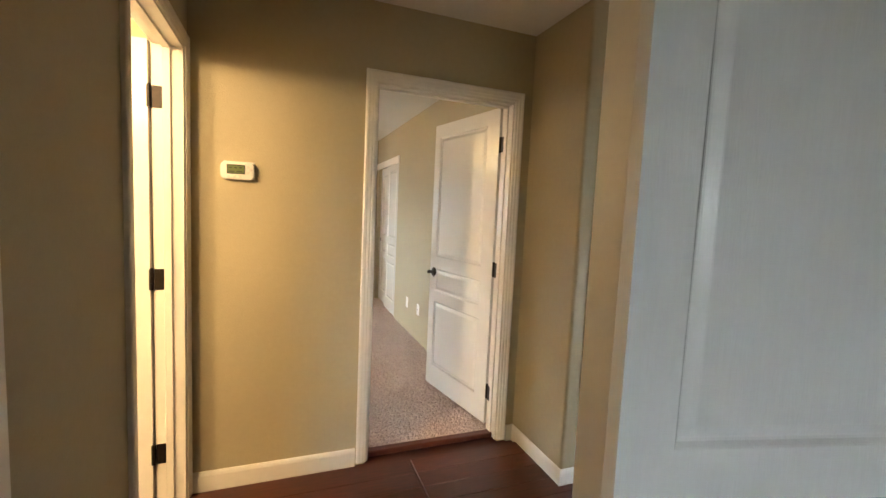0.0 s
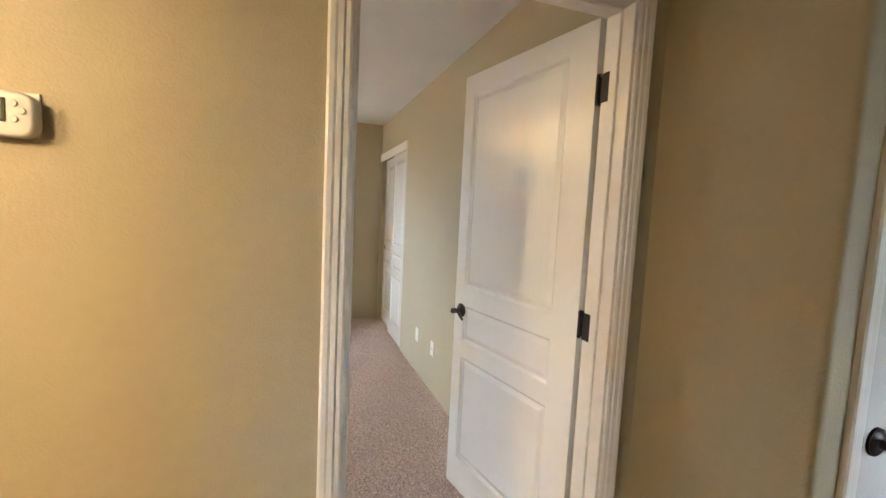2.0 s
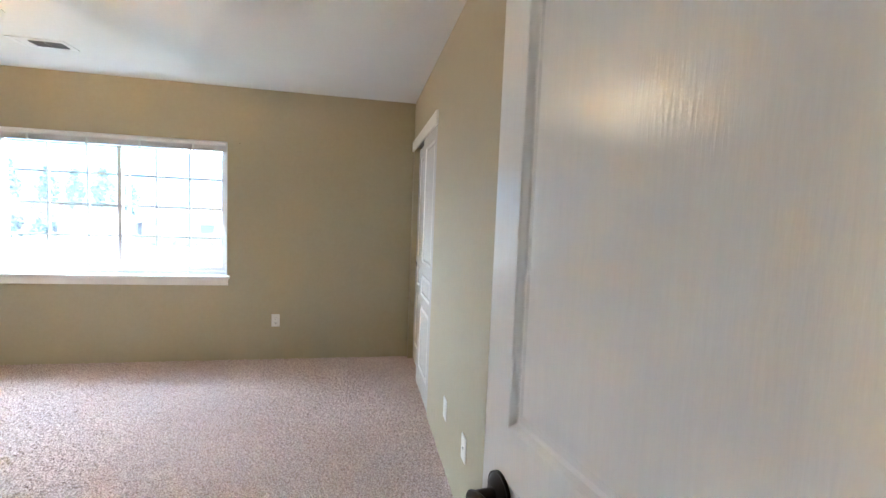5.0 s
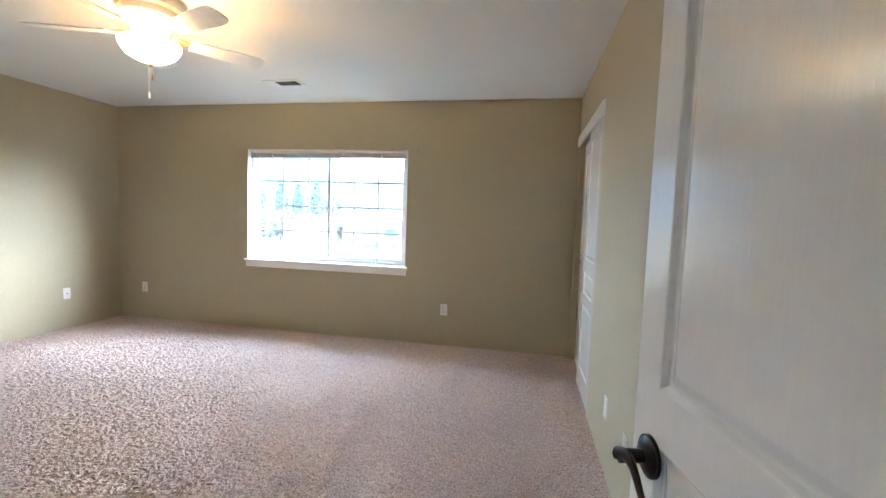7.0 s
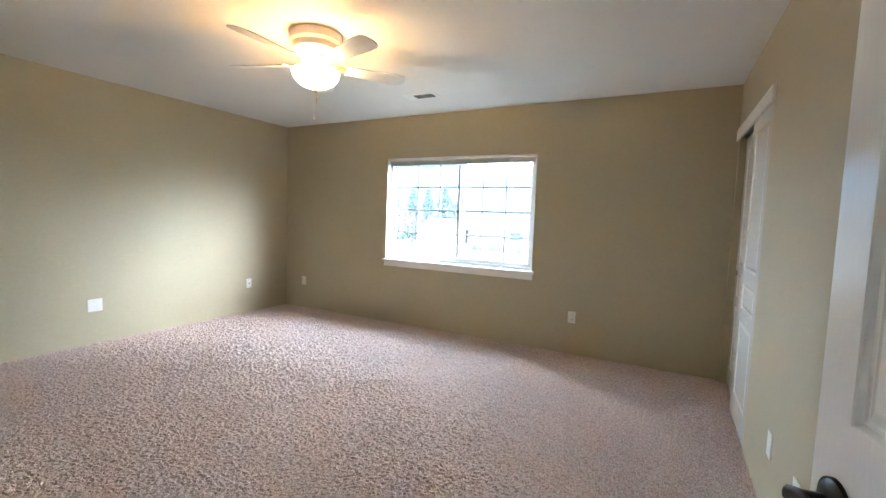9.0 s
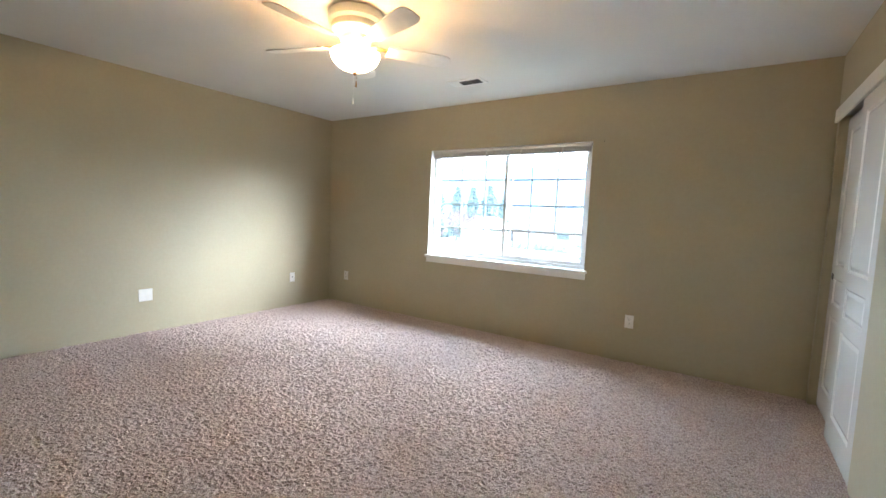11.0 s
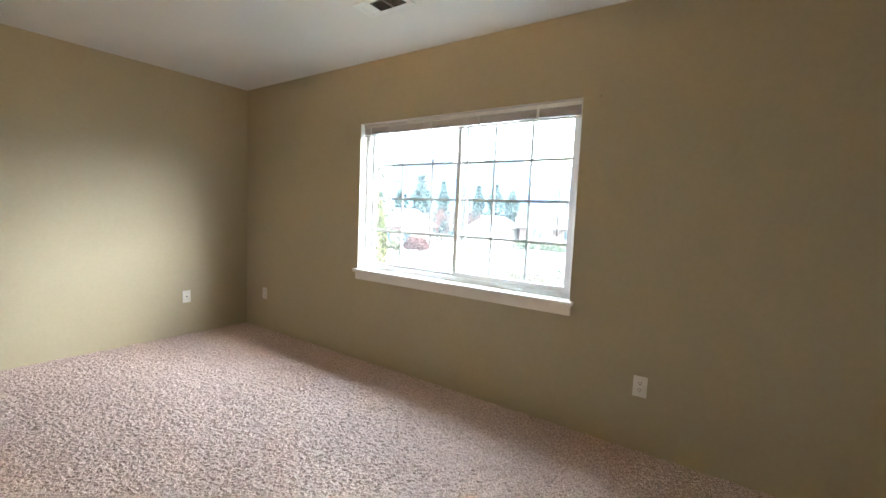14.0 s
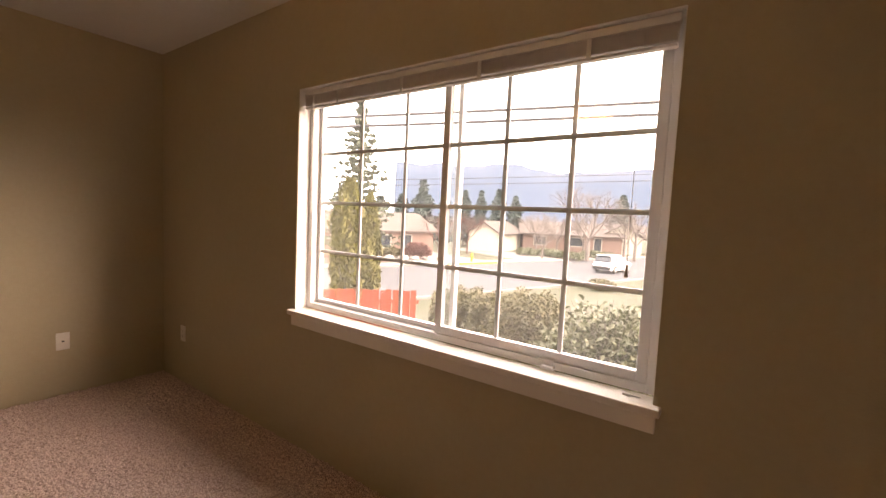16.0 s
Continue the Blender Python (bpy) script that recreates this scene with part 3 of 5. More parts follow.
for k in range(8):
    y = -0.044 + k * 0.0125
    for x0, x1 in ((-0.06, 0.031), (0.039, 0.133)):
        bm = bmesh.new()
        box(bm, (x0, -0.005, -0.0006), (x1, 0.005, 0.0006))
        bmesh.ops.rotate(bm, verts=bm.verts, cent=(0, 0, 0), matrix=Matrix.Rotation(radians(50), 3, "X"))
        bmesh.ops.translate(bm, verts=bm.verts, vec=(0, y, -0.0068))
        part("louvre", bm, GREY_METAL, vent)

# ---- ceiling fan with lit globe ----
fan = thing("ceiling_fan", Matrix.Translation((-0.98, 4.58, H)), "white five-blade hugger ceiling fan with a lit frosted globe", "ceiling fan")
bm = bmesh.new()
lathe(bm, [(0.105, 0.0), (0.163, -0.004), (0.166, -0.055), (0.154, -0.066), (0.146, -0.070), (0.144, -0.105), (0.122, -0.128), (0.06, -0.138)])
part("motor_housing", bm, PLASTIC, fan, "white motor housing with a dark band", True)
bm = bmesh.new()
lathe(bm, [(0.085, -0.138), (0.092, -0.165), (0.080, -0.190), (0.035, -0.200)])
part("switch_housing", bm, PLASTIC, fan, smooth=True)
for k in range(5):
    a = radians(55 + 72 * k)
    turn = Matrix.Rotation(a, 4, "Z") @ Matrix.Rotation(radians(-13), 4, "X")
    bm = bmesh.new()
    outline = [(0.20, -0.050), (0.53, -0.068), (0.585, -0.064), (0.610, -0.044), (0.618, 0.0), (0.610, 0.044), (0.585, 0.064), (0.53, 0.068), (0.20, 0.050)]
    low, high = [bm.verts.new((x, y, -0.003)) for x, y in outline], [bm.verts.new((x, y, 0.003)) for x, y in outline]
    bm.faces.new(low[::-1]), bm.faces.new(high)
    for i in range(len(outline)):
        j = (i + 1) % len(outline)
        bm.faces.new((low[i], low[j], high[j], high[i]))
    bmesh.ops.transform(bm, matrix=Matrix.Translation((0, 0, -0.19)) @ turn, verts=bm.verts)
    blade = part("blade", bm, PLASTIC, fan)
    bm = bmesh.new()
    box(bm, (0.10, -0.018, 0.004), (0.26, 0.018, 0.009), 0.002)
    box(bm, (0.21, -0.038, 0.0035), (0.25, 0.038, 0.008), 0.002)
    bmesh.ops.transform(bm, matrix=Matrix.Translation((0, 0, -0.19)) @ turn, verts=bm.verts)
    part("blade_iron", bm, BRASS, blade, "brass blade bracket")
bm = bmesh.new()
prof = [(0.150 * math.cos(u), -0.236 - 0.104 * math.sin(u)) for u in (radians(8 * i) for i in range(11))]
lathe(bm, [(0.140, -0.230), (0.150, -0.236)] + prof[1:] + [(0.012, -0.341)])
bm.faces.ensure_lookup_table()
bmesh.ops.delete(bm, geom=[f for f in bm.faces if len(f.verts) > 4 and f.calc_center_median().z > -0.24], context="FACES_ONLY")
part("globe", bm, GLOBE, fan, "lit frosted glass bowl", True)
bm = bmesh.new()
lathe(bm, [(0.012, -0.342), (0.014, -0.352), (0.006, -0.362), (0.002, -0.364)], sides=14)
tube(bm, (0, 0, -0.34), (0, 0, -0.165), 0.004, sides=8)
part("finial", bm, BRASS, fan, "brass finial", True)
for dx, length, mat, label in ((0.012, 0.40, BRASS, "pull chain with a brass fob"), (-0.012, 0.50, PLASTIC, "pull chain with a white ball")):
    bm = bmesh.new()
    tube(bm, (dx, 0, -0.355), (dx, 0, -length), 0.001, sides=6)
    tube(bm, (dx, 0, -length), (dx, 0, -length - 0.035), 0.004, 0.0065, 12)
    part("pull_chain", bm, mat, fan, label, True)

# ---- hallway floor planks ----
random.seed(5)
PLANK_W, PLANK_L = 0.124, 1.21
bm = bmesh.new()
box(bm, (0.0008, 0.0008, -0.012), (PLANK_L - 0.0008, PLANK_W - 0.0008, 0.0), 0.0012)
plank_mesh = finish("plank", bm, WOOD)
laminate = thing("floor_laminate", Matrix.Translation((0, 0, -0.018)), "dark red-brown glossy laminate planks", "floor", kind="structure")
row = 0
y = 0.70
while y < 5.3:
    x = -0.30 - random.random() * 0.9 if y < 1.7 else (-0.30 - random.random() * 0.9 if y < 2.2 else 2.37)
    x0 = 2.362 if y > 1.75 else x
    if 1.75 < y < 2.31:
        for s in range(2):
            ob = new("plank", plank_mesh)
            ob.parent, ob.location = laminate, (-0.30 + s * PLANK_L - (row % 3) * 0.0, y, -0.0005 * (row % 2))
            ob.scale = (0.985, 1, 1)
    x = x0
    while x < 8.7:
        ob = new("plank", plank_mesh)
        ob.parent, ob.location = laminate, (x, y, -0.0004 * ((row + int(x * 3)) % 2))
        x += PLANK_L
    y += PLANK_W
    row += 1

# ---- living area and kitchen beyond the hallway ----
WHITE_CAB = material("white_cabinet_paint", (0.76, 0.76, 0.76), (0.72, 0.72, 0.72), 0.35, 20, large=0.02)
STONE = material("granite_counter", (0.42, 0.38, 0.34), (0.12, 0.10, 0.09), 0.12, 70, 0.5)
LEAFY = material("boxwood_leaves", (0.05, 0.11, 0.025), (0.02, 0.05, 0.012), 0.6, 60)
SUEDE = material("tan_suede", (0.26, 0.16, 0.075), (0.20, 0.12, 0.055), 0.9, 40, bump=0.001)
DARKWOOD = material("espresso_wood", (0.03, 0.014, 0.009), (0.018, 0.009, 0.006), 0.35, 20)
TILE = material("splash_tile", (0.62, 0.52, 0.45), (0.45, 0.36, 0.30), 0.3, 25, per_object=0.15)


def slope(y):
    return 2.44 + (7.2 - y) * 0.33


def sloped(bm, x0, x1, y0, y1, thick=0.1):
    v = [bm.verts.new((x, y, slope(y) + t)) for t in (0, thick) for x, y in ((x0, y0), (x1, y0), (x1, y1), (x0, y1))]
    for q in ((0, 1, 2, 3), (7, 6, 5, 4), (0, 4, 5, 1), (1, 5, 6, 2), (2, 6, 7, 3), (3, 7, 4, 0)):
        bm.faces.new([v[i] for i in q])


bm = bmesh.new()
for x0, x1, y0, y1 in ((2.40, 6.40, -2.6, 7.3), (7.73, 13.0, -2.6, 7.3), (6.40, 7.73, -2.6, 2.9), (6.40, 7.73, 5.15, 7.3)):
    sloped(bm, x0, x1, y0, y1)
structure("ceiling_vaulted", bm, CEILING, "sloping white vaulted ceiling with a skylight", "ceiling")
skylight = thing("window_2", Matrix.Translation((0, 0, 0)), "long two-pane skylight in the vaulted ceiling", "window", kind="structure")
bm = bmesh.new()
sloped(bm, 7.03, 7.09, 2.9, 5.15, 0.08)
part("glazing_bar", bm, VINYL, skylight)
for x0, x1 in ((6.405, 7.03), (7.09, 7.725)):
    bm = bmesh.new()
    sloped(bm, x0, x1, 2.905, 5.145, 0.006)
    bmesh.ops.translate(bm, verts=bm.verts, vec=(0, 0, 0.05))
    part("pane", bm, SKYLIGHT_GLASS, skylight).visible_shadow = False
# The unseen south opening, x 4.6 to 6.2, is added to bring in daylight.
structure("wall_living", boxes(((2.30, -2.6, H + 0.12), (2.40, 7.3, 6.0)), ((2.40, 7.2, -0.1), (13.0, 7.3, 2.9)), ((2.40, -2.7, -0.1), (4.6, -2.6, 6.0)), ((6.2, -2.7, -0.1), (13.0, -2.6, 6.0)), ((4.6, -2.7, -0.1), (6.2, -2.6, 0.8)), ((4.6, -2.7, 2.1), (6.2, -2.6, 6.0)), ((2.30, 6.81, -0.1), (2.40, 7.3, H + 0.12))), WALL, "pale tan walls of the living area", "wall")
structure("wall_kitchen", boxes(((11.35, -2.6, -0.1), (11.47, 5.62, 6.0)), ((11.35, 6.35, -0.1), (11.47, 7.2, 6.0)), ((11.35, 5.62, -0.1), (11.47, 6.35, 1.08)), ((11.35, 5.62, 1.46), (11.47, 6.35, 6.0))), WALL, "warm tan kitchen wall", "wall")
structure("soffit", boxes(((9.9, -2.6, 2.62), (11.35, 7.2, 2.74)), ((9.9, -2.6, 2.741), (10.0, 7.2, 2.92))), CEILING, "lowered kitchen ceiling shelf", "ceiling")
bar = thing("breakfast_bar", Matrix.Translation((8.9, 4.2, 0)), "white panelled breakfast bar with corbels", "breakfast bar")
part("bar_wall", boxes(((0, -1.8, -0.02), (0.12, 1.05, 0.915)), bevel=0.003), WHITE_CAB, bar)
for y in (0.86, 0.30, -0.26, -0.82):
    bm = bmesh.new()
    prof = [(0.0, 0.915), (-0.2, 0.915), (-0.2, 0.88), (-0.12, 0.84), (-0.07, 0.76), (-0.05, 0.70), (0.0, 0.68)]
    a, b = [bm.verts.new((x, y - 0.035, z)) for x, z in prof], [bm.verts.new((x, y + 0.035, z)) for x, z in prof]
    bm.faces.new(a), bm.faces.new(b[::-1])
    for i in range(len(prof)):
        j = (i + 1) % len(prof)
        bm.faces.new((a[i], a[j], b[j], b[i]))
    part("corbel", bm, WHITE_CAB, bar)
top = thing("countertop", Matrix.Translation((8.9, 4.2, 0.9155)), "speckled brown granite bar top", "countertop")
part("slab", boxes(((-0.30, -1.85, 0), (0.75, 1.10, 0.04)), bevel=0.006), STONE, top)


def upper_cabinet(y0, y1, label, doors=2):
    ob = thing("wall_cabinet", Matrix.Translation((11.0, y0, 1.49)), label, "cabinet", "kitchen wall cabinets")
    w = y1 - y0
    part("body", boxes(((0.02, 0, 0), (0.348, w, 0.92))), WHITE_CAB, ob)
    part("crown", boxes(((-0.05, -0.04, 0.92), (0.348, w + 0.04, 0.97)), bevel=0.012), WHITE_CAB, ob, "white crown moulding")
    for k in range(doors):
        a, b = w * k / doors + 0.004, w * (k + 1) / doors - 0.004
        d = part("door", boxes(((0.0, a, 0.004), (0.019, a + 0.055, 0.916)), ((0.0, b - 0.055, 0.004), (0.019, b, 0.916)), ((0.0, a + 0.055, 0.004), (0.019, b - 0.055, 0.06)), ((0.0, a + 0.055, 0.86), (0.019, b - 0.055, 0.916)), ((0.008, a + 0.055, 0.06), (0.019, b - 0.055, 0.86))), WHITE_CAB, ob)
        yk = b - 0.03 if k == 0 else a + 0.03
        part("knob", boxes(((-0.02, yk - 0.012, 0.05), (0.0, yk + 0.012, 0.066)), bevel=0.003), BRONZE, d, "dark bronze knob")


upper_cabinet(5.94, 6.50, "white panelled wall cabinet beside the kitchen window")
upper_cabinet(4.45, 5.25, "white panelled wall cabinet over the sink side")
splash = thing("backsplash", Matrix.Translation((11.33, 4.2, 0.96)), "pinkish-beige tiled kitchen backsplash", "backsplash", kind="structure")
bm = bmesh.new()
box(bm, (0.004, 0.002, 0.002), (0.018, 0.146, 0.073), 0.002)
tile_mesh = finish("tile", bm, TILE)
for r in range(7):
    for c in range(18):
        yy = c * 0.15 + (r % 2) * 0.075
        if 1.35 < yy < 2.2 and 0.09 < r * 0.076 < 0.52:
            continue
        ob = new("tile", tile_mesh)
        ob.parent, ob.location = splash, (0, yy, r * 0.076)
kwin = thing("window_3", Matrix.Translation((11.41, 5.985, 1.27)), "small bright kitchen window", "window", kind="structure")
part("window_frame", boxes(((-0.03, -0.365, -0.19), (0.03, -0.325, 0.19)), ((-0.03, 0.325, -0.19), (0.03, 0.365, 0.19)), ((-0.03, -0.325, -0.19), (0.03, 0.325, -0.15)), ((-0.03, -0.325, 0.15), (0.03, 0.325, 0.19)), bevel=0.002), VINYL, kwin)
part("pane", boxes(((-0.003, -0.325, -0.15), (0.003, 0.325, 0.15))), GLASS, kwin).visible_shadow = False
klamp = thing("ceiling_light", Matrix.Translation((10.45, 5.42, 2.62)), "bronze kitchen ceiling light with an opal glass bowl", "ceiling light")
bm = bmesh.new()
lathe(bm, [(0.07, 0.0), (0.075, -0.02), (0.03, -0.04), (0.02, -0.07), (0.012, -0.075)], sides=24)
part("canopy", bm, BRONZE, klamp, smooth=True)
bm = bmesh.new()
lathe(bm, [(0.05, -0.07), (0.13, -0.09), (0.17, -0.125), (0.15, -0.165), (0.08, -0.19), (0.01, -0.195)], sides=28)
part("bowl", bm, BULB_GLASS, klamp, smooth=True)

faucet = thing("kitchen_faucet", Matrix.Translation((9.42, 5.06, 0.956)), "dark bronze gooseneck kitchen faucet", "faucet")
bm = bmesh.new()
tube(bm, (0, 0, 0), (0, 0, 0.05), 0.026, 0.018, 14)
pts = [(0, 0, 0.05), (0, 0, 0.30)] + [(0, -0.09 + 0.09 * math.cos(a), 0.30 + 0.09 * math.sin(a)) for a in (radians(18 * k) for k in range(1, 9))] + [(0, -0.185, 0.27)]
for a, b in zip(pts, pts[1:]):
    tube(bm, a, b, 0.013, sides=10)
part("spout", bm, BRONZE, faucet, smooth=True)
part("lever", boxes(((-0.008, 0.02, 0.06), (0.008, 0.08, 0.075)), bevel=0.003), BRONZE, faucet)


def quads(name, points, sizes, mat, parent, label="", up_bias=0.0, kind="", seed=1, aspect=1.8):
    """One mesh of many small folded leaves at the given points."""
    rng = np.random.default_rng(seed)
    points = np.asarray(points)
    n = len(points)
    a = rng.normal(size=(n, 3)) + np.array([0, 0, up_bias])
    a /= np.linalg.norm(a, axis=1)[:, None]
    b = np.cross(a, rng.normal(size=(n, 3)))
    b /= np.linalg.norm(b, axis=1)[:, None]
    c = np.cross(a, b)
    s = np.asarray(sizes).reshape(-1, 1) * np.ones((n, 1))
    corners = np.stack([points - a * s * aspect / 2, points + b * s / 2 + c * s * 0.12, points + a * s * aspect / 2, points - b * s / 2 + c * s * 0.12], 1).reshape(-1, 3)
    idx = np.arange(n * 4).reshape(n, 4)
    faces = np.concatenate([idx[:, [0, 1, 2]], idx[:, [0, 2, 3]]])
    me = bpy.data.meshes.new(name)
    me.from_pydata(corners.tolist(), [], faces.tolist())
    me.materials.append(mat)
    ob = new(name, me)
    if parent:
        ob.parent = parent
    if label:
        ob["label"] = label
    if kind:
        ob["kind"] = kind
    return ob


rng = np.random.default_rng(11)
for y, top_z, tall, label in ((5.26, 0.40, True, "round boxwood topiary in a white square pot"), (4.78, 0.40, True, "round boxwood topiary in a white square pot"), (5.52 - 0.2 + 0.0, 0.2, False, "small clipped boxwood in a white pot")):
    x = 9.05 if tall else 9.35
    yy = y if tall else 5.22 + 0.36 - 0.32
    plant = thing("potted_plant", Matrix.Translation((x if tall else 8.75, y if tall else 5.24, 0.956)), label, "plant", "potted boxwoods")
    bm = bmesh.new()
    v = [bm.verts.new((sx * w, sy * w, z)) for w, z in ((0.052, 0), (0.066, 0.11)) for sx, sy in ((-1, -1), (1, -1), (1, 1), (-1, 1))]
    for q in ((3, 2, 1, 0), (4, 5, 6, 7), (0, 1, 5, 4), (1, 2, 6, 5), (2, 3, 7, 6), (3, 0, 4, 7)):
        bm.faces.new([v[i] for i in q])
    part("pot", bm, PLASTIC, plant)
    if tall:
        bm = bmesh.new()
        tube(bm, (0, 0, 0.10), (0.006, 0, 0.30), 0.007, sides=8)
        part("stem", bm, DARKWOOD, plant)
    p = rng.normal(size=(420, 3))
    p = p / np.linalg.norm(p, axis=1)[:, None] * (0.085 * rng.uniform(0.6, 1.05, (420, 1))) * np.array([1.15, 1.15, 0.85]) + np.array([0, 0, 0.33 if tall else 0.17])
    quads("foliage", p, rng.uniform(0.018, 0.03, 420), LEAFY, plant)
sign = thing("letter_sign", Matrix.Translation((9.35, 4.46, 0.956)), "dark wooden letter sign reading HO standing on the counter", "sign")
part("stand", boxes(((-0.02, -0.2, 0), (0.02, 0.14, 0.03)), bevel=0.002), DARKWOOD, sign)
for k, ch in enumerate("HO"):
    cu = bpy.data.curves.new("letter", "FONT")
    cu.body, cu.size, cu.extrude = ch, 0.16, 0.008
    tmp = bpy.data.objects.new("tmp", cu)
    scene.collection.objects.link(tmp)
    me = bpy.data.meshes.new_from_object(tmp)
    bpy.data.objects.remove(tmp)
    me.materials.clear()
    me.materials.append(DARKWOOD)
    ob = new("letter", me)
    ob.parent = sign
    ob.matrix_basis = Matrix.Translation((0, 0.12 - 0.13 * k, 0.03)) @ Matrix.Rotation(radians(-90), 4, "Z") @ Matrix.Rotation(radians(90), 4, "X")

# patterned slipper chair with a cushion
FABRIC = bpy.data.materials.new("medallion_fabric")
FABRIC.use_nodes = True
n, l = FABRIC.node_tree.nodes, FABRIC.node_tree.links
coord, vor = n.new("ShaderNodeTexCoord"), n.new("ShaderNodeTexVoronoi")
vor.inputs["Scale"].default_value, vor.inputs["Randomness"].default_value = 6.0, 0.25
l.new(coord.outputs["Object"], vor.inputs["Vector"])
ramp = n.new("ShaderNodeValToRGB")
ramp.color_ramp.interpolation = "CONSTANT"
stops = ((0.0, (0.10, 0.06, 0.03)), (0.10, (0.55, 0.50, 0.38)), (0.17, (0.10, 0.13, 0.16)), (0.26, (0.58, 0.55, 0.46)), (0.38, (0.28, 0.36, 0.36)), (0.50, (0.60, 0.56, 0.45)), (0.60, (0.36, 0.34, 0.20)), (0.68, (0.55, 0.51, 0.40)))
for k, (at, col) in enumerate(stops):
    e = ramp.color_ramp.elements[k] if k < 2 else ramp.color_ramp.elements.new(at)
    e.position, e.color = at, (*col, 1)
l.new(vor.outputs["Distance"], ramp.inputs["Fac"])
l.new(ramp.outputs["Color"], n["Principled BSDF"].inputs["Base Color"])
n["Principled BSDF"].inputs["Roughness"].default_value = 0.9
chair = thing("slipper_chair", Matrix.Translation((4.5, 2.56, -0.018)) @ Matrix.Rotation(radians(24), 4, "Z"), "armless slipper chair in cream medallion-print fabric", "chair")
bm = bmesh.new()
box(bm, (-0.29, -0.34, 0.21), (0.29, 0.34, 0.48), 0.035, 3)
part("seat", bm, FABRIC, chair, smooth=True)
bm = bmesh.new()
box(bm, (-0.29, 0.28, 0.36), (0.29, 0.40, 0.90), 0.035, 3)
for v in bm.verts:
    v.co.y += max(0, v.co.z - 0.45) * 0.22
part("backrest", bm, FABRIC, chair, smooth=True)
for x, y in ((-0.24, -0.28), (0.24, -0.28), (-0.24, 0.30), (0.24, 0.30)):
    bm = bmesh.new()
    bmesh.ops.create_cone(bm, cap_ends=True, segments=4, radius1=0.022, radius2=0.036, depth=0.215, matrix=Matrix.Translation((x, y, 0.1075)) @ Matrix.Rotation(radians(45), 4, "Z"))
    part("leg", bm, DARKWOOD, chair, "dark tapered wooden leg")
cushion = thing("cushion", chair.matrix_world @ pose(-0.05, 0.20, 0.69, 70, 0, 12), "tan suede cushion leaning on the chair", "cushion")
bm = bmesh.new()
bmesh.ops.create_grid(bm, x_segments=14, y_segments=14, size=0.2)
for v in list(bm.verts):
    u, w = v.co.x / 0.2, v.co.y / 0.2
    v.co.z = 0.075 * (max(0, 1 - u ** 4) * max(0, 1 - w ** 4)) ** 0.6
lowv = bmesh.ops.duplicate(bm, geom=bm.verts[:] + bm.edges[:] + bm.faces[:])
for g in lowv["geom"]:
    if isinstance(g, bmesh.types.BMVert):
        g.co.z *= -1
bmesh.ops.remove_doubles(bm, verts=bm.verts, dist=0.001)
part("cover", bm, SUEDE, cushion, smooth=True)

# ---- outside ----
GRASS = material("lawn", (0.032, 0.042, 0.018), (0.052, 0.050, 0.028), 0.95, 3, 0.5, large=0.15)
ASPHALT = material("asphalt", (0.050, 0.053, 0.060), (0.038, 0.041, 0.047), 0.85, 12, large=0.08)
CONCRETE = material("concrete", (0.21, 0.195, 0.18), (0.17, 0.155, 0.145), 0.85, 6, large=0.08)
MULCH = material("mulch_bed", (0.09, 0.052, 0.036), (0.055, 0.034, 0.025), 0.95, 20)
FENCE_RED = material("red_stained_cedar", (0.27, 0.045, 0.018), (0.20, 0.032, 0.013), 0.7, 14, stretch=(6, 6, 0.6), per_object=0.14)
HEDGE = material("hedge_leaves", (0.058, 0.076, 0.027), (0.12, 0.085, 0.04), 0.55, 9, 0.6)
HEDGE2 = material("laurel_leaves", (0.065, 0.09, 0.042), (0.14, 0.14, 0.085), 0.4, 9, 0.6)
ARBOR = material("arborvitae_foliage", (0.115, 0.10, 0.012), (0.05, 0.058, 0.011), 0.7, 4, 0.6)
# Needle colour is lightened to carry the distance haze.
FIR = material("hazed_fir_needles", (0.06, 0.09, 0.08), (0.04, 0.065, 0.06), 0.8, 2)
SPRUCE = material("grey_green_spruce", (0.085, 0.105, 0.07), (0.055, 0.07, 0.05), 0.8, 2)
BARK = material("pale_bark", (0.17, 0.145, 0.13), (0.11, 0.09, 0.08), 0.9, 8)
DARKBARK = material("brown_bark", (0.10, 0.07, 0.05), None, 0.9, 8)
REDTWIG = material("russet_twigs", (0.10, 0.036, 0.028), (0.07, 0.026, 0.02), 0.9, 6)
TAN_SIDING = material("pinkish_brick", (0.20, 0.13, 0.11), (0.165, 0.105, 0.085), 0.85, 8)
CREAM = material("cream_siding", (0.42, 0.40, 0.34), (0.38, 0.36, 0.30), 0.7, 6)
ROOF = material("brown_shingle", (0.095, 0.078, 0.07), (0.065, 0.053, 0.048), 0.9, 5)
GLAZING = material("dark_glazing", (0.03, 0.04, 0.05), None, 0.08, 5)
CAR_WHITE = material("white_car_paint", (0.62, 0.63, 0.65), None, 0.2, 5)
RUBBER = material("black_rubber", (0.02, 0.02, 0.02), None, 0.8, 20)
TAIL = material("red_tail_lamp", (0.35, 0.02, 0.015), None, 0.2, 5)
STONES = material("pale_boulder", (0.30, 0.28, 0.26), (0.24, 0.22, 0.20), 0.9, 5)
YELLOW = material("yellow_enamel", (0.36, 0.20, 0.015), None, 0.5, 10)
# Blue base colour carries the distance haze.
MOUNTAIN = material("forest_ridge_painted_haze", (0.008, 0.030, 0.065), (0.018, 0.044, 0.08), 1.0, 0.012, 0.5)
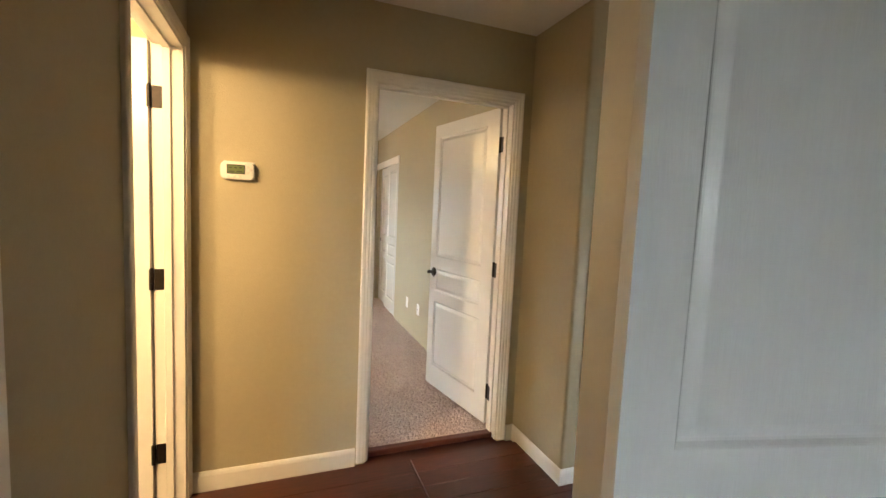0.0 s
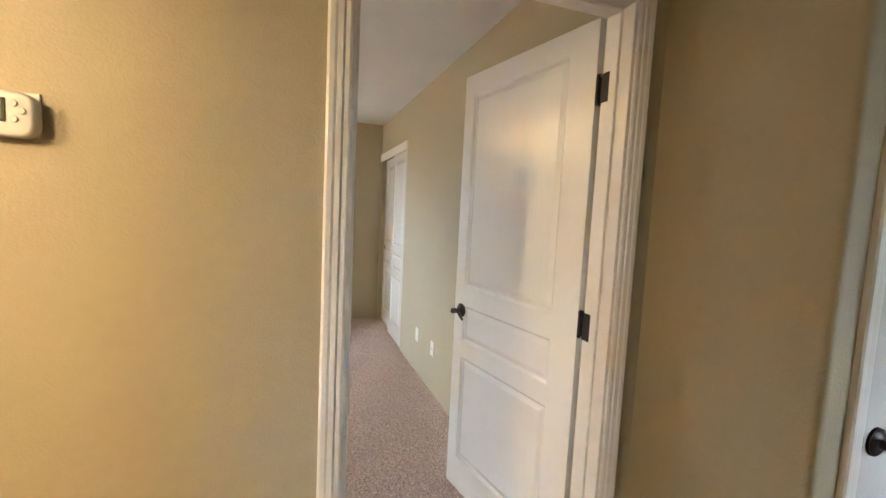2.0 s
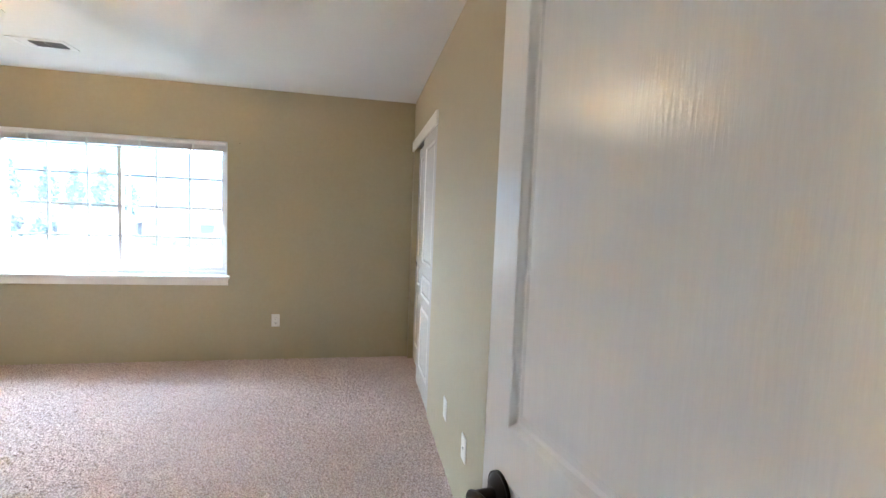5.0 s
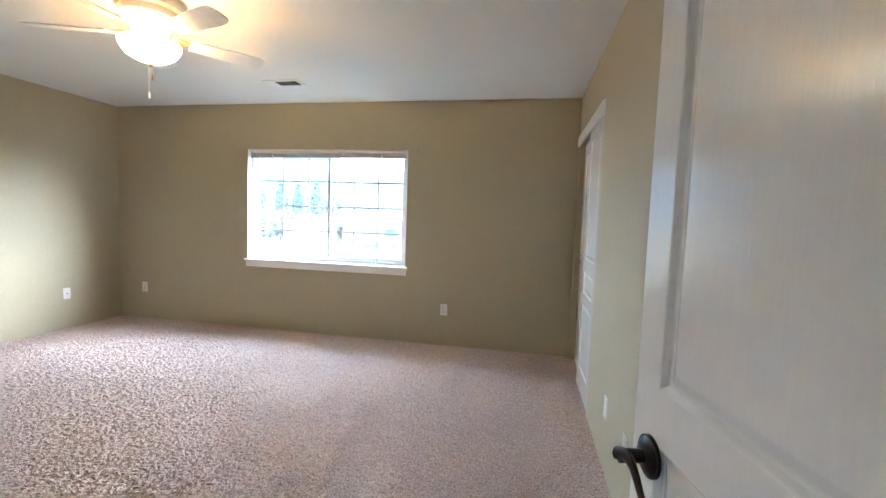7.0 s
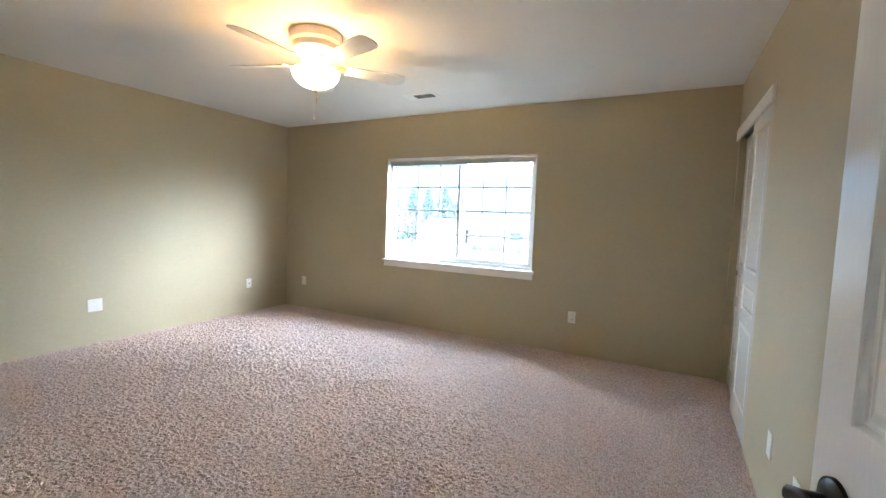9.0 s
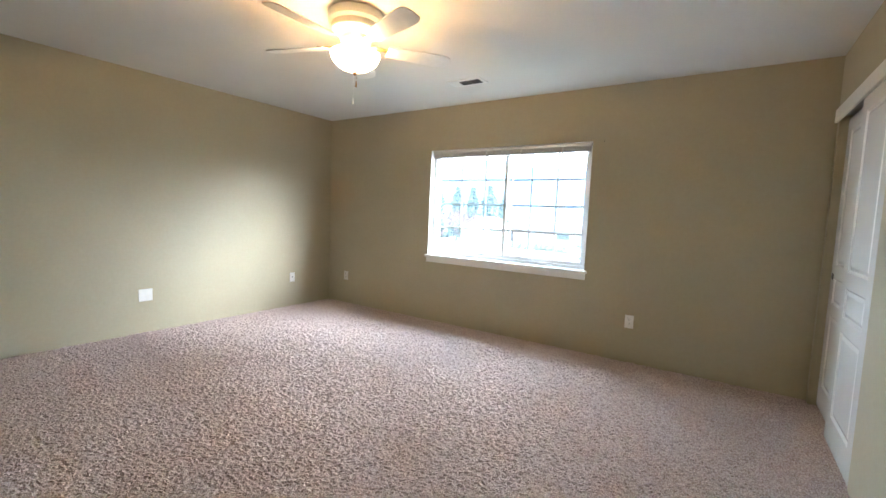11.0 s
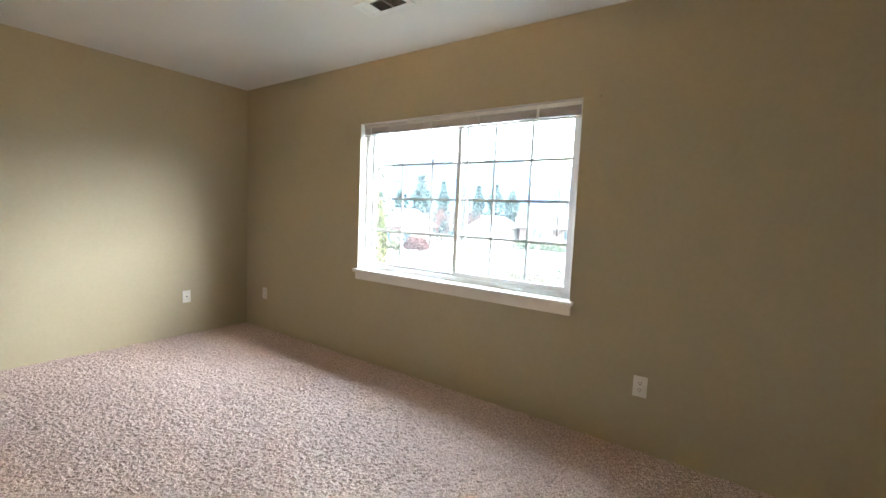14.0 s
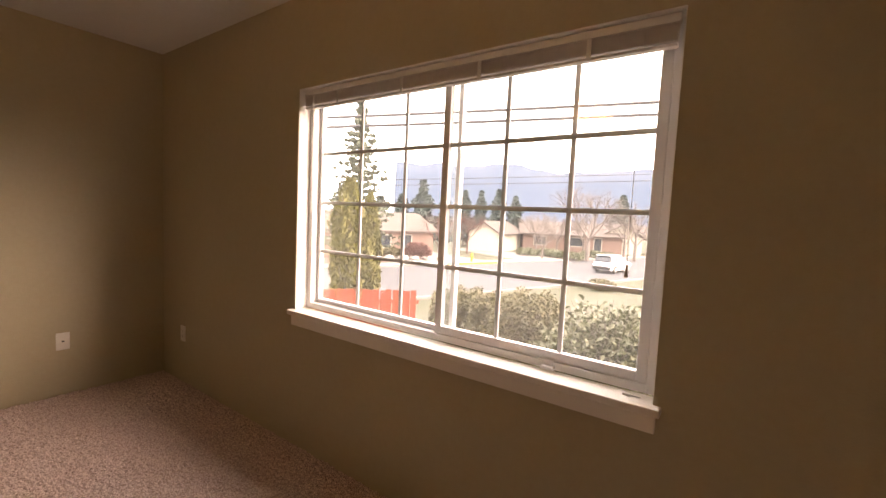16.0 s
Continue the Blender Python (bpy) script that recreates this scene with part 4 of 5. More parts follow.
WIRE = material("cable_black", (0.06, 0.06, 0.065), None, 0.6, 10)

RD, RN = Vector((0.34, 0.94)), Vector((0.94, -0.34))
FAR0 = Vector((-23.0, 25.5))
ROAD_W = 11.5


def across(x, y):
    """Metres on this side of the road's near kerb."""
    return (Vector((x, y)) - FAR0).dot(RN) - ROAD_W


def ground_z(x, y):
    t = min(max((across(x, y) - 1.5) / 10.5, 0), 1)
    return -2.7 + 1.7 * t * t * (3 - 2 * t)


def on_ground(x, y):
    return Vector((x, y, ground_z(x, y)))


def axis(lo, hi, step, far):
    near = [lo + step * i for i in range(int((hi - lo) / step) + 1)]
    return [-far, -far / 4, -200] + near + [200, far / 4, far]


xs, ys = axis(-60, 40, 1.25, 6000), axis(-20, 90, 1.25, 6000)
verts = [(x, y, ground_z(x, y)) for y in ys for x in xs]
nx = len(xs)
faces = [(j * nx + i, j * nx + i + 1, (j + 1) * nx + i + 1, (j + 1) * nx + i) for j in range(len(ys) - 1) for i in range(nx - 1)]
me = bpy.data.meshes.new("ground")
me.from_pydata(verts, [], faces)
me.materials.append(GRASS)
tagged(new("ground", me), "sloping winter lawn and open ground", "ground", kind="structure")


def strip(name, s0, s1, a0, a1, z0, z1, mat, label, category):
    """A slab along the road: s along it, a across from the far kerb towards the house."""
    bm = bmesh.new()
    plan = [FAR0 + RD * s + RN * a for s, a in ((s0, a0), (s1, a0), (s1, a1), (s0, a1))]
    lo, hi = [bm.verts.new((p.x, p.y, z0)) for p in plan], [bm.verts.new((p.x, p.y, z1)) for p in plan]
    bm.faces.new(lo[::-1]), bm.faces.new(hi)
    for i in range(4):
        bm.faces.new((lo[i], lo[(i + 1) % 4], hi[(i + 1) % 4], hi[i]))
    return structure(name, bm, mat, label, category)


strip("road", -60, 160, 0, ROAD_W, -2.9, -2.685, ASPHALT, "wide grey asphalt residential street", "road")
strip("kerb_far", -60, 160, -0.16, 0, -2.9, -2.56, CONCRETE, "pale concrete kerb", "kerb")
strip("kerb_near", -60, 160, ROAD_W, ROAD_W + 0.16, -2.9, -2.56, CONCRETE, "pale concrete kerb", "kerb")
strip("pavement", -60, 160, -1.7, -0.161, -2.9, -2.575, CONCRETE, "pale concrete pavement along the street", "pavement")
strip("driveway_1", 8, 15, -13, -1.71, -2.9, -2.67, CONCRETE, "pale concrete driveway", "driveway")
strip("driveway_2", 20, 26, -16, -1.71, -2.9, -2.67, CONCRETE, "pale concrete driveway", "driveway")
strip("planting_bed", -6, 7.5, -8, -1.71, -2.9, -2.66, MULCH, "brown mulch bed with boulders", "planting bed")
strip("kerb_paint", 9, 15.5, -0.15, 0.03, -2.7, -2.555, YELLOW, "yellow-painted stretch of kerb", "kerb")
structure("foundation", boxes(((-3.9, -3.9, -3.2), (13.2, 6.80, -0.101))), CONCRETE, "plain concrete foundation of the house", "foundation")
structure("roof", boxes(((-4.1, -4.0, 2.561), (2.29, 7.25, 2.62))), ROOF, "flat brown roof deck with an eave", "roof")


# fence of stained boards
fence = thing("fence", Matrix.Translation((0, 0, 0)), "red-orange stained board fence in the front yard", "fence")
random.seed(9)
run = [Vector((-10.2, 9.0)), Vector((-7.55, 11.45)), Vector((-5.95, 12.95))]
bm = bmesh.new()
box(bm, (0.003, -0.009, 0.0), (0.137, 0.009, 1.45), 0.004)
board_mesh = finish("board", bm, FENCE_RED)
for a, b in zip(run, run[1:]):
    d = (b - a)
    count = int(d.length / 0.142)
    d.normalize()
    for k in range(count):
        p = a + d * 0.142 * k
        ob = new("board", board_mesh)
        ob.parent = fence
        ob.matrix_basis = Matrix.Translation((p.x, p.y, -1.88 + random.uniform(-0.015, 0.015))) @ Matrix.Rotation(math.atan2(d.y, d.x), 4, "Z") @ Matrix.Rotation(radians(random.uniform(-0.5, 0.5)), 4, "Y")
    bm = bmesh.new()
    box(bm, (0, 0.010, 0), ((b - a).length, 0.05, 0.09))
    rail = part("rail", bm, FENCE_RED, fence)
    rail.matrix_basis = Matrix.Translation((a.x, a.y, -0.75)) @ Matrix.Rotation(math.atan2(d.y, d.x), 4, "Z")
    rail2 = new("rail", rail.data)
    rail2.parent, rail2.matrix_basis = fence, Matrix.Translation((0, 0, -0.8)) @ rail.matrix_basis


def twigs(bm, rng, start, way, length, radius, depth, spread=0.55, split=3, sides=5):
    """Branches that fork and taper."""
    end = start + way * length
    tube(bm, start, end, radius, radius * 0.62, sides, caps=False)
    if depth == 0:
        return
    for k in range(split):
        side = Vector(rng.normal(size=3)).normalized()
        new_way = (way + side * spread + Vector((0, 0, 0.12))).normalized()
        at = start + way * length * (1.0 if k == 0 else rng.uniform(0.55, 1.0))
        twigs(bm, rng, at, new_way, length * rng.uniform(0.62, 0.85), radius * 0.6, depth - 1, spread, split, 4 if depth < 3 else sides)


def bare_tree(x, y, height, mat, label, seed, depth=5, spread=0.55, radius=None):
    rng = np.random.default_rng(seed)
    tree = thing("tree", Matrix.Translation(on_ground(x, y)), label, "tree", "street trees")
    first = height * 0.27
    bm = bmesh.new()
    r = radius or height * 0.022
    tube(bm, (0, 0, -0.1), (0, 0, first), r * 1.25, r, 8, caps=False)
    part("trunk", bm, mat, tree)
    bm = bmesh.new()
    for k in range(4):
        a = 2 * math.pi * k / 4 + rng.uniform(0, 1)
        twigs(bm, rng, Vector((0, 0, first * rng.uniform(0.75, 1))), Vector((math.cos(a) * 0.6, math.sin(a) * 0.6, 0.8)).normalized(), height * 0.24, r * 0.62, depth - 1, spread)
    part("crown", bm, mat, tree, "bare winter branches")
    return tree


def conifer(x, y, height, width, mat, label, seed, count=2200, base=None, droop=0.25, narrow=1.0, leaf=0.16):
    rng = np.random.default_rng(seed)
    at = on_ground(x, y)
    tree = thing("conifer", Matrix.Translation(at), label, "tree", "conifers")
    bm = bmesh.new()
    tube(bm, (0, 0, -0.1), (0, 0, height * 0.96), height * 0.018, 0.02, 8)
    part("trunk", bm, DARKBARK, tree)
    tiers = max(10, int(height * 2.0))
    pts = []
    for k in range(count):
        tier = rng.integers(0, tiers)
        u = (tier + rng.uniform(0, 0.25)) / tiers
        arm = int(rng.integers(0, 7))
        a = arm * 0.8976 + tier * 1.7 + rng.normal(0, 0.16)
        reach = width / 2 * (1 - u) ** narrow * (0.7 + 0.3 * math.sin(tier * 2.3 + arm * 1.9))
        r = reach * math.sqrt(rng.uniform(0.02, 1))
        pts.append((r * math.cos(a), r * math.sin(a), height * (0.12 + 0.88 * u) - droop * r + rng.normal(0, 0.05)))
    quads("crown", pts, rng.uniform(leaf * 0.6, leaf * 1.3, count), mat, tree, seed=seed)
    return tree


def column_shrub(x, y, height, width, seed, count=5200):
    rng = np.random.default_rng(seed)
    tree = thing("arborvitae", Matrix.Translation(on_ground(x, y)), "tall columnar yellow-green arborvitae behind the fence", "tree", "arborvitaes")
    bm = bmesh.new()
    tube(bm, (0, 0, -0.1), (0, 0, height * 0.9), 0.07, 0.02, 8)
    part("trunk", bm, DARKBARK, tree)
    u = rng.uniform(0, 1, count)
    a = rng.uniform(0, 2 * math.pi, count)
    lump = 1 + 0.16 * np.sin(a * 5 + u * 9) + 0.1 * np.sin(a * 3 - u * 23)
    r = width / 2 * np.minimum(1, (1 - u) * 3.0 + 0.08) ** 0.7 * (0.75 + 0.25 * np.minimum(1, u * 6)) * lump * np.sqrt(rng.uniform(0.55, 1.05, count))
    pts = np.stack([r * np.cos(a), r * np.sin(a), 0.1 + u * height * 0.97], 1)
    quads("crown", pts, rng.uniform(0.05, 0.11, count), ARBOR, tree, up_bias=2.2, seed=seed, aspect=2.6)


def bush(name, x, y, size, mat, label, seed, count, leaf, turn=0.0, boxy=4.0, twiggy=30, shell=0.7, group="hedge shrubs"):
    """A clipped or loose shrub: leaves over a lumpy box-like body, with twigs inside."""
    rng = np.random.default_rng(seed)
    ob = thing(name, Matrix.Translation(on_ground(x, y)) @ Matrix.Rotation(radians(turn), 4, "Z"), label, "shrub", group)
    d = rng.normal(size=(count, 3))
    d[:, 2] = np.abs(d[:, 2]) * 1.0 - 0.35
    norm = (np.abs(d) ** boxy).sum(1) ** (1 / boxy)
    d /= norm[:, None]
    lump = 1 + 0.07 * np.sin(d[:, 0] * 9 + seed) + 0.07 * np.sin(d[:, 1] * 11 + d[:, 2] * 7)
    p = d * lump[:, None] * (rng.uniform(shell, 1.04, (count, 1)))
    p = p * np.array([size[0] / 2, size[1] / 2, size[2] / 1.75]) + np.array([0, 0, size[2] * 0.43])
    p = p[p[:, 2] > 0.02]
    quads("foliage", p, rng.uniform(leaf * 0.6, leaf * 1.25, len(p)), mat, ob, seed=seed)
    bm = bmesh.new()
    for k in range(twiggy):
        a = rng.uniform(0, 6.28)
        foot = Vector((rng.normal(0, size[0] * 0.12), rng.normal(0, size[1] * 0.12), 0))
        tip = Vector((size[0] * 0.46 * math.cos(a) * rng.uniform(0.2, 1), size[1] * 0.46 * math.sin(a) * rng.uniform(0.2, 1), size[2] * rng.uniform(0.6, 1.03)))
        mid = (foot + tip) / 2 + Vector((0, 0, 0.1))
        tube(bm, foot, mid, 0.012, 0.008, 5, caps=False)
        tube(bm, mid, tip, 0.008, 0.003, 5, caps=False)
    part("stems", bm, BARK if mat is HEDGE2 else DARKBARK, ob)
    return ob


bush("hedge_bush", -4.15, 11.9, (1.05, 0.9, 1.02), HEDGE, "clipped green and bronze hedge shrub in the yard", 21, 8200, 0.034, 30)
bush("hedge_bush", -3.3, 11.8, (0.8, 0.75, 0.98), HEDGE, "clipped russet-green hedge shrub in the yard", 22, 6500, 0.034, 10)
bush("hedge_bush", -2.32, 10.95, (1.0, 0.85, 1.24), HEDGE, "square clipped green hedge shrub below the window", 23, 8800, 0.032, 15)
bush("hedge_bush", -0.95, 10.05, (1.55, 1.0, 1.42), HEDGE2, "loose broadleaf shrub with pale stems below the window", 24, 7500, 0.042, 10, 2.6, 90, 0.45)
bush("hedge_bush", 0.6, 10.5, (1.6, 1.0, 1.45), HEDGE2, "loose broadleaf shrub with pale stems below the window", 25, 5000, 0.042, 0, 2.6, 60, 0.45)
bush("low_shrub", -6.6, 31.5, (1.6, 1.2, 0.7), HEDGE, "low rounded shrub on the verge", 26, 1200, 0.1, 0, 2.2)
column_shrub(-10.55, 14.9, 4.95, 1.15, 31)
column_shrub(-10.3, 15.6, 4.5, 0.7, 32, 3600)
conifer(-22.9, 26.9, 12.2, 7.0, SPRUCE, "tall open-branched spruce across the street", 41, 3600, droop=-0.1, leaf=0.22, narrow=0.8)
for k, (x, y, h, w) in enumerate(((-37.5, 53, 9.8, 4.6), (-40.5, 52, 7.6, 4.2), (-35.0, 55, 9.0, 2.4), (-43.0, 50, 7.2, 4.4), (-33.2, 57.5, 8.6, 3.2), (-30.9, 58.2, 8.6, 2.6), (-28.6, 59.2, 8.9, 4.0), (-26.6, 60.5, 8.0, 3.6), (-16, 78, 9.5, 5.0), (-9.0, 95, 9.0, 5.0), (-48.0, 47, 8.6, 4.5))):
    conifer(x, y, h * 0.95, w * 1.55, FIR, "dark evergreen conifer behind the houses", 50 + k, 2000, leaf=0.36, narrow=0.75)
bare_tree(-13.3, 51.2, 9.0, BARK, "large bare pale-barked street tree", 71, 6, 0.6)
bare_tree(-17.2, 48.2, 4.6, BARK, "small bare street tree on the lawn", 72, 5)
bare_tree(-9.6, 56.5, 7.2, BARK, "bare pale street tree far down the road", 73, 5, 0.6)
bare_tree(-20.8, 55.0, 5.6, BARK, "bare street tree beside a house", 74, 5)
bare_tree(-15.2, 56.0, 6.4, BARK, "bare street tree in front of far houses", 78, 6, 0.65)
bare_tree(-11.6, 60.5, 6.8, BARK, "bare street tree in front of far houses", 79, 6, 0.65)
bare_tree(-19.2, 58.0, 6.0, BARK, "bare street tree in front of far houses", 80, 6, 0.65)
bare_tree(-23.6, 38.2, 5.0, REDTWIG, "russet-twigged ornamental tree beside the house", 75, 6, 0.6, 0.07)
bare_tree(-25.0, 45.5, 5.0, REDTWIG, "russet-twigged ornamental tree beside the driveway", 76, 6, 0.6, 0.07)
bare_tree(-27.5, 31.0, 5.6, BARK, "bare tree in front of the brick house", 77, 5)
bush("red_shrub", -24.2, 35.6, (2.6, 1.8, 1.5), REDTWIG, "rounded russet shrub in the planting bed", 81, 1600, 0.16, 0, 2.2, group="front garden shrubs")
bush("green_shrub", -26.1, 34.2, (1.6, 1.4, 1.1), HEDGE, "rounded dark green shrub in the planting bed", 82, 900, 0.14, 0, 2.2, group="front garden shrubs")
for k, (x, y) in enumerate(((-16.3, 51.0), (-14.6, 50.0), (-18.4, 52.5), (-12.2, 54.5), (-14.2, 56.0), (-20.0, 50.5))):
    bush("green_shrub", x, y, (2.6, 1.8, 0.9), HEDGE2, "low clipped green shrub on the far lawn", 83 + k, 800, 0.16, 0, 2.4, group="front garden shrubs")
random.seed(12)
for x, y, r in ((-25.3, 33.0, 0.45), (-24.4, 33.9, 0.5), (-23.6, 34.6, 0.4), (-22.8, 35.6, 0.45), (-22.2, 36.5, 0.38)):
    rock = thing("boulder", Matrix.Translation(on_ground(x, y)), "pale rounded landscape boulder in the mulch bed", "boulder", "boulders")
    bm = bmesh.new()
    bmesh.ops.create_icosphere(bm, subdivisions=2, radius=r)
    for v in bm.verts:
        v.co *= 1 + 0.25 * noise.noise(v.co * 2.2 + Vector((x, y, 0)))
        v.co.z = v.co.z * 0.7 + 0.15
    part("stone", bm, STONES, rock, smooth=True)


def house(x, y, turn, w, d, wall_h, rise, wall_mat, label, openings, gable_front=False):
    """A single-storey house with a pitched roof: local y points to its back, the street front is at y = 0."""
    ob = thing("house", Matrix.Translation((x, y, -2.68)) @ Matrix.Rotation(radians(turn), 4, "Z"), label, "house", "houses across the street")
    bm = bmesh.new()
    box(bm, (0, 0, -0.3), (w, d, wall_h))
    if gable_front:
        for yy in (0, d):
            bm.faces.new([bm.verts.new(p) for p in ((0, yy, wall_h), (w, yy, wall_h), (w / 2, yy, wall_h + rise))])
    else:
        for xx in (0, w):
            bm.faces.new([bm.verts.new(p) for p in ((xx, 0, wall_h), (xx, d, wall_h), (xx, d / 2, wall_h + rise))])
    part("wall", bm, wall_mat, ob)
    bm = bmesh.new()
    o, t = 0.5, 0.16
    if gable_front:
        k = rise / (w / 2)
        prof = [(-o, wall_h - o * k), (w / 2, wall_h + rise), (w + o, wall_h - o * k), (w + o, wall_h - o * k + t), (w / 2, wall_h + rise + t), (-o, wall_h - o * k + t)]
        a, b = [bm.verts.new((p, -o, z + 0.01)) for p, z in prof], [bm.verts.new((p, d + o, z + 0.01)) for p, z in prof]
    else:
        k = rise / (d / 2)
        prof = [(-o, wall_h - o * k), (d / 2, wall_h + rise), (d + o, wall_h - o * k), (d + o, wall_h - o * k + t), (d / 2, wall_h + rise + t), (-o, wall_h - o * k + t)]
        a, b = [bm.verts.new((-o, p, z + 0.01)) for p, z in prof], [bm.verts.new((w + o, p, z + 0.01)) for p, z in prof]
    for i in range(6):
        j = (i + 1) % 6
        bm.faces.new((a[i], a[j], b[j], b[i]))
    bm.faces.new((a[0], a[1], a[4], a[5])), bm.faces.new((a[1], a[2], a[3], a[4]))
    bm.faces.new((b[0], b[1], b[4], b[5])), bm.faces.new((b[1], b[2], b[3], b[4]))
    part("roof", bm, ROOF, ob, "brown shingle roof")
    for kind, x0, x1, z0, z1 in openings:
        if kind == "garage":
            g = part("garage_door", boxes(((x0, -0.03, 0), (x1, 0.02, z1))), CREAM, ob, "pale panelled garage door")
            for r in range(4):
                part("door_panel", boxes(((x0 + 0.08, -0.05, z1 * r / 4 + 0.06), (x1 - 0.08, -0.031, z1 * (r + 1) / 4 - 0.06)), bevel=0.01), CREAM, g)
        else:
            g = part(kind, boxes(((x0 - 0.08, -0.05, z0 - 0.08), (x1 + 0.08, -0.005, z1 + 0.08))), CREAM, ob)
            part("pane", boxes(((x0, -0.06, z0), (x1, -0.051, z1))), GLAZING, g)
    return ob


along = math.degrees(math.atan2(RD.y, RD.x))
house(-29.5, 29.0, along, 11.5, 8, 2.5, 1.55, TAN_SIDING, "low pinkish-brick house with a brown roof across the street", [("window", 1.5, 3.4, 0.9, 2.0), ("window", 5.0, 6.6, 0.9, 2.0), ("door", 8.0, 8.9, 0.05, 2.05)])
house(-27.6, 49.9, along - 62, 3.9, 9, 2.4, 1.2, CREAM, "cream gabled garage wing of a house across the street", [("garage", 0.55, 3.35, 0, 2.1)], True)
house(-24.0, 58.0, along - 40, 13, 8, 2.4, 1.5, TAN_SIDING, "low brown house far down the street", [("window", 1.5, 3.0, 0.9, 2.0), ("window", 6, 8, 0.9, 2.0), ("door", 9.4, 10.3, 0.05, 2.05)])
house(-15.5, 64.0, along - 40, 5.5, 8, 2.4, 1.6, CREAM, "pale gabled house far down the street", [("garage", 1.0, 4.2, 0, 2.1)], True)
house(-10.8, 72.0, along - 30, 14, 8, 2.4, 1.5, CREAM, "pale low house far down the street", [("window", 2, 4, 0.9, 2.0), ("window", 8, 10, 0.9, 2.0)])

# hydrant
hydrant = thing("fire_hydrant", Matrix.Translation(on_ground(*(FAR0 + RD * 12.6 - RN * 0.9))) @ Matrix.Translation((0, 0, 0.12)), "yellow fire hydrant on the far kerb", "hydrant")
bm = bmesh.new()
lathe(bm, [(0.15, 0), (0.15, 0.05), (0.10, 0.07), (0.10, 0.55), (0.14, 0.57), (0.14, 0.62), (0.09, 0.74), (0.03, 0.82)], sides=14)
part("barrel", bm, YELLOW, hydrant, smooth=True)
for s in (-1, 1):
    bm = bmesh.new()
    tube(bm, (0.09 * s, 0, 0.45), (0.19 * s, 0, 0.45), 0.055, sides=10)
    part("nozzle", bm, YELLOW, hydrant)

# parked car seen from behind
car = thing("car", Matrix.Translation((-8.7, 43.0, -2.685)) @ Matrix.Rotation(radians(along + 8), 4, "Z") @ Matrix.Scale(0.9, 4), "white compact sport utility vehicle parked on the street", "car")


def loft(bm, sections):
    rings = []
    for x, ring in sections:
        rings.append([bm.verts.new((x, y, z)) for y, z in ring])
    for a, b in zip(rings, rings[1:]):
        for i in range(len(a)):
            j = (i + 1) % len(a)
            bm.faces.new((a[i], a[j], b[j], b[i]))
    bm.faces.new(rings[0][::-1]), bm.faces.new(rings[-1])


def ring(half, low, high, tuck=0.06):
    return [(-half + tuck, low), (half - tuck, low), (half, low + 0.25), (half, high - 0.12), (half - 0.07, high), (-half + 0.07, high), (-half, high - 0.12), (-half, low + 0.25)]


bm = bmesh.new()
loft(bm, [(-2.28, ring(0.80, 0.40, 0.88)), (-2.2, ring(0.88, 0.30, 1.02)), (-1.2, ring(0.92, 0.26, 1.03)), (0.9, ring(0.92, 0.26, 1.0)), (1.9, ring(0.88, 0.28, 0.92)), (2.25, ring(0.76, 0.36, 0.72))])
part("body", bm, CAR_WHITE, car, smooth=True)
bm = bmesh.new()
loft(bm, [(-2.12, [(-0.76, 1.0), (0.76, 1.0), (0.72, 1.12), (-0.72, 1.12)]), (-1.75, [(-0.80, 1.0), (0.80, 1.0), (0.64, 1.58), (-0.64, 1.58)]), (0.15, [(-0.82, 1.0), (0.82, 1.0), (0.66, 1.62), (-0.66, 1.62)]), (1.05, [(-0.80, 0.97), (0.80, 0.97), (0.74, 1.04), (-0.74, 1.04)])])
part("cabin", bm, GLAZING, car, "dark tinted glasshouse", True)
bm = bmesh.new()
box(bm, (-1.95, -0.66, 1.585), (0.2, 0.66, 1.65), 0.03, 2)
part("roof_panel", bm, CAR_WHITE, car, smooth=True)
for y in (-0.71, 0.71):
    for x in (-1.7, -0.6, 0.45):
        bm = bmesh.new()
        tube(bm, (x - 0.05, y * 1.13, 1.0), (x - 0.15 if x < 0 else x - 0.3, y * 0.93, 1.6), 0.05, sides=6)
        part("pillar", bm, CAR_WHITE, car)
part("bumper", boxes(((-2.36, -0.84, 0.34), (-2.2, 0.84, 0.62)), bevel=0.03), RUBBER, car, "dark grey rear bumper")
part("rear_window", boxes(((-2.135, -0.62, 1.10), (-2.11, 0.62, 1.13))), GLAZING, car)
part("number_plate", boxes(((-2.30, -0.16, 0.72), (-2.275, 0.16, 0.84))), PLASTIC, car)
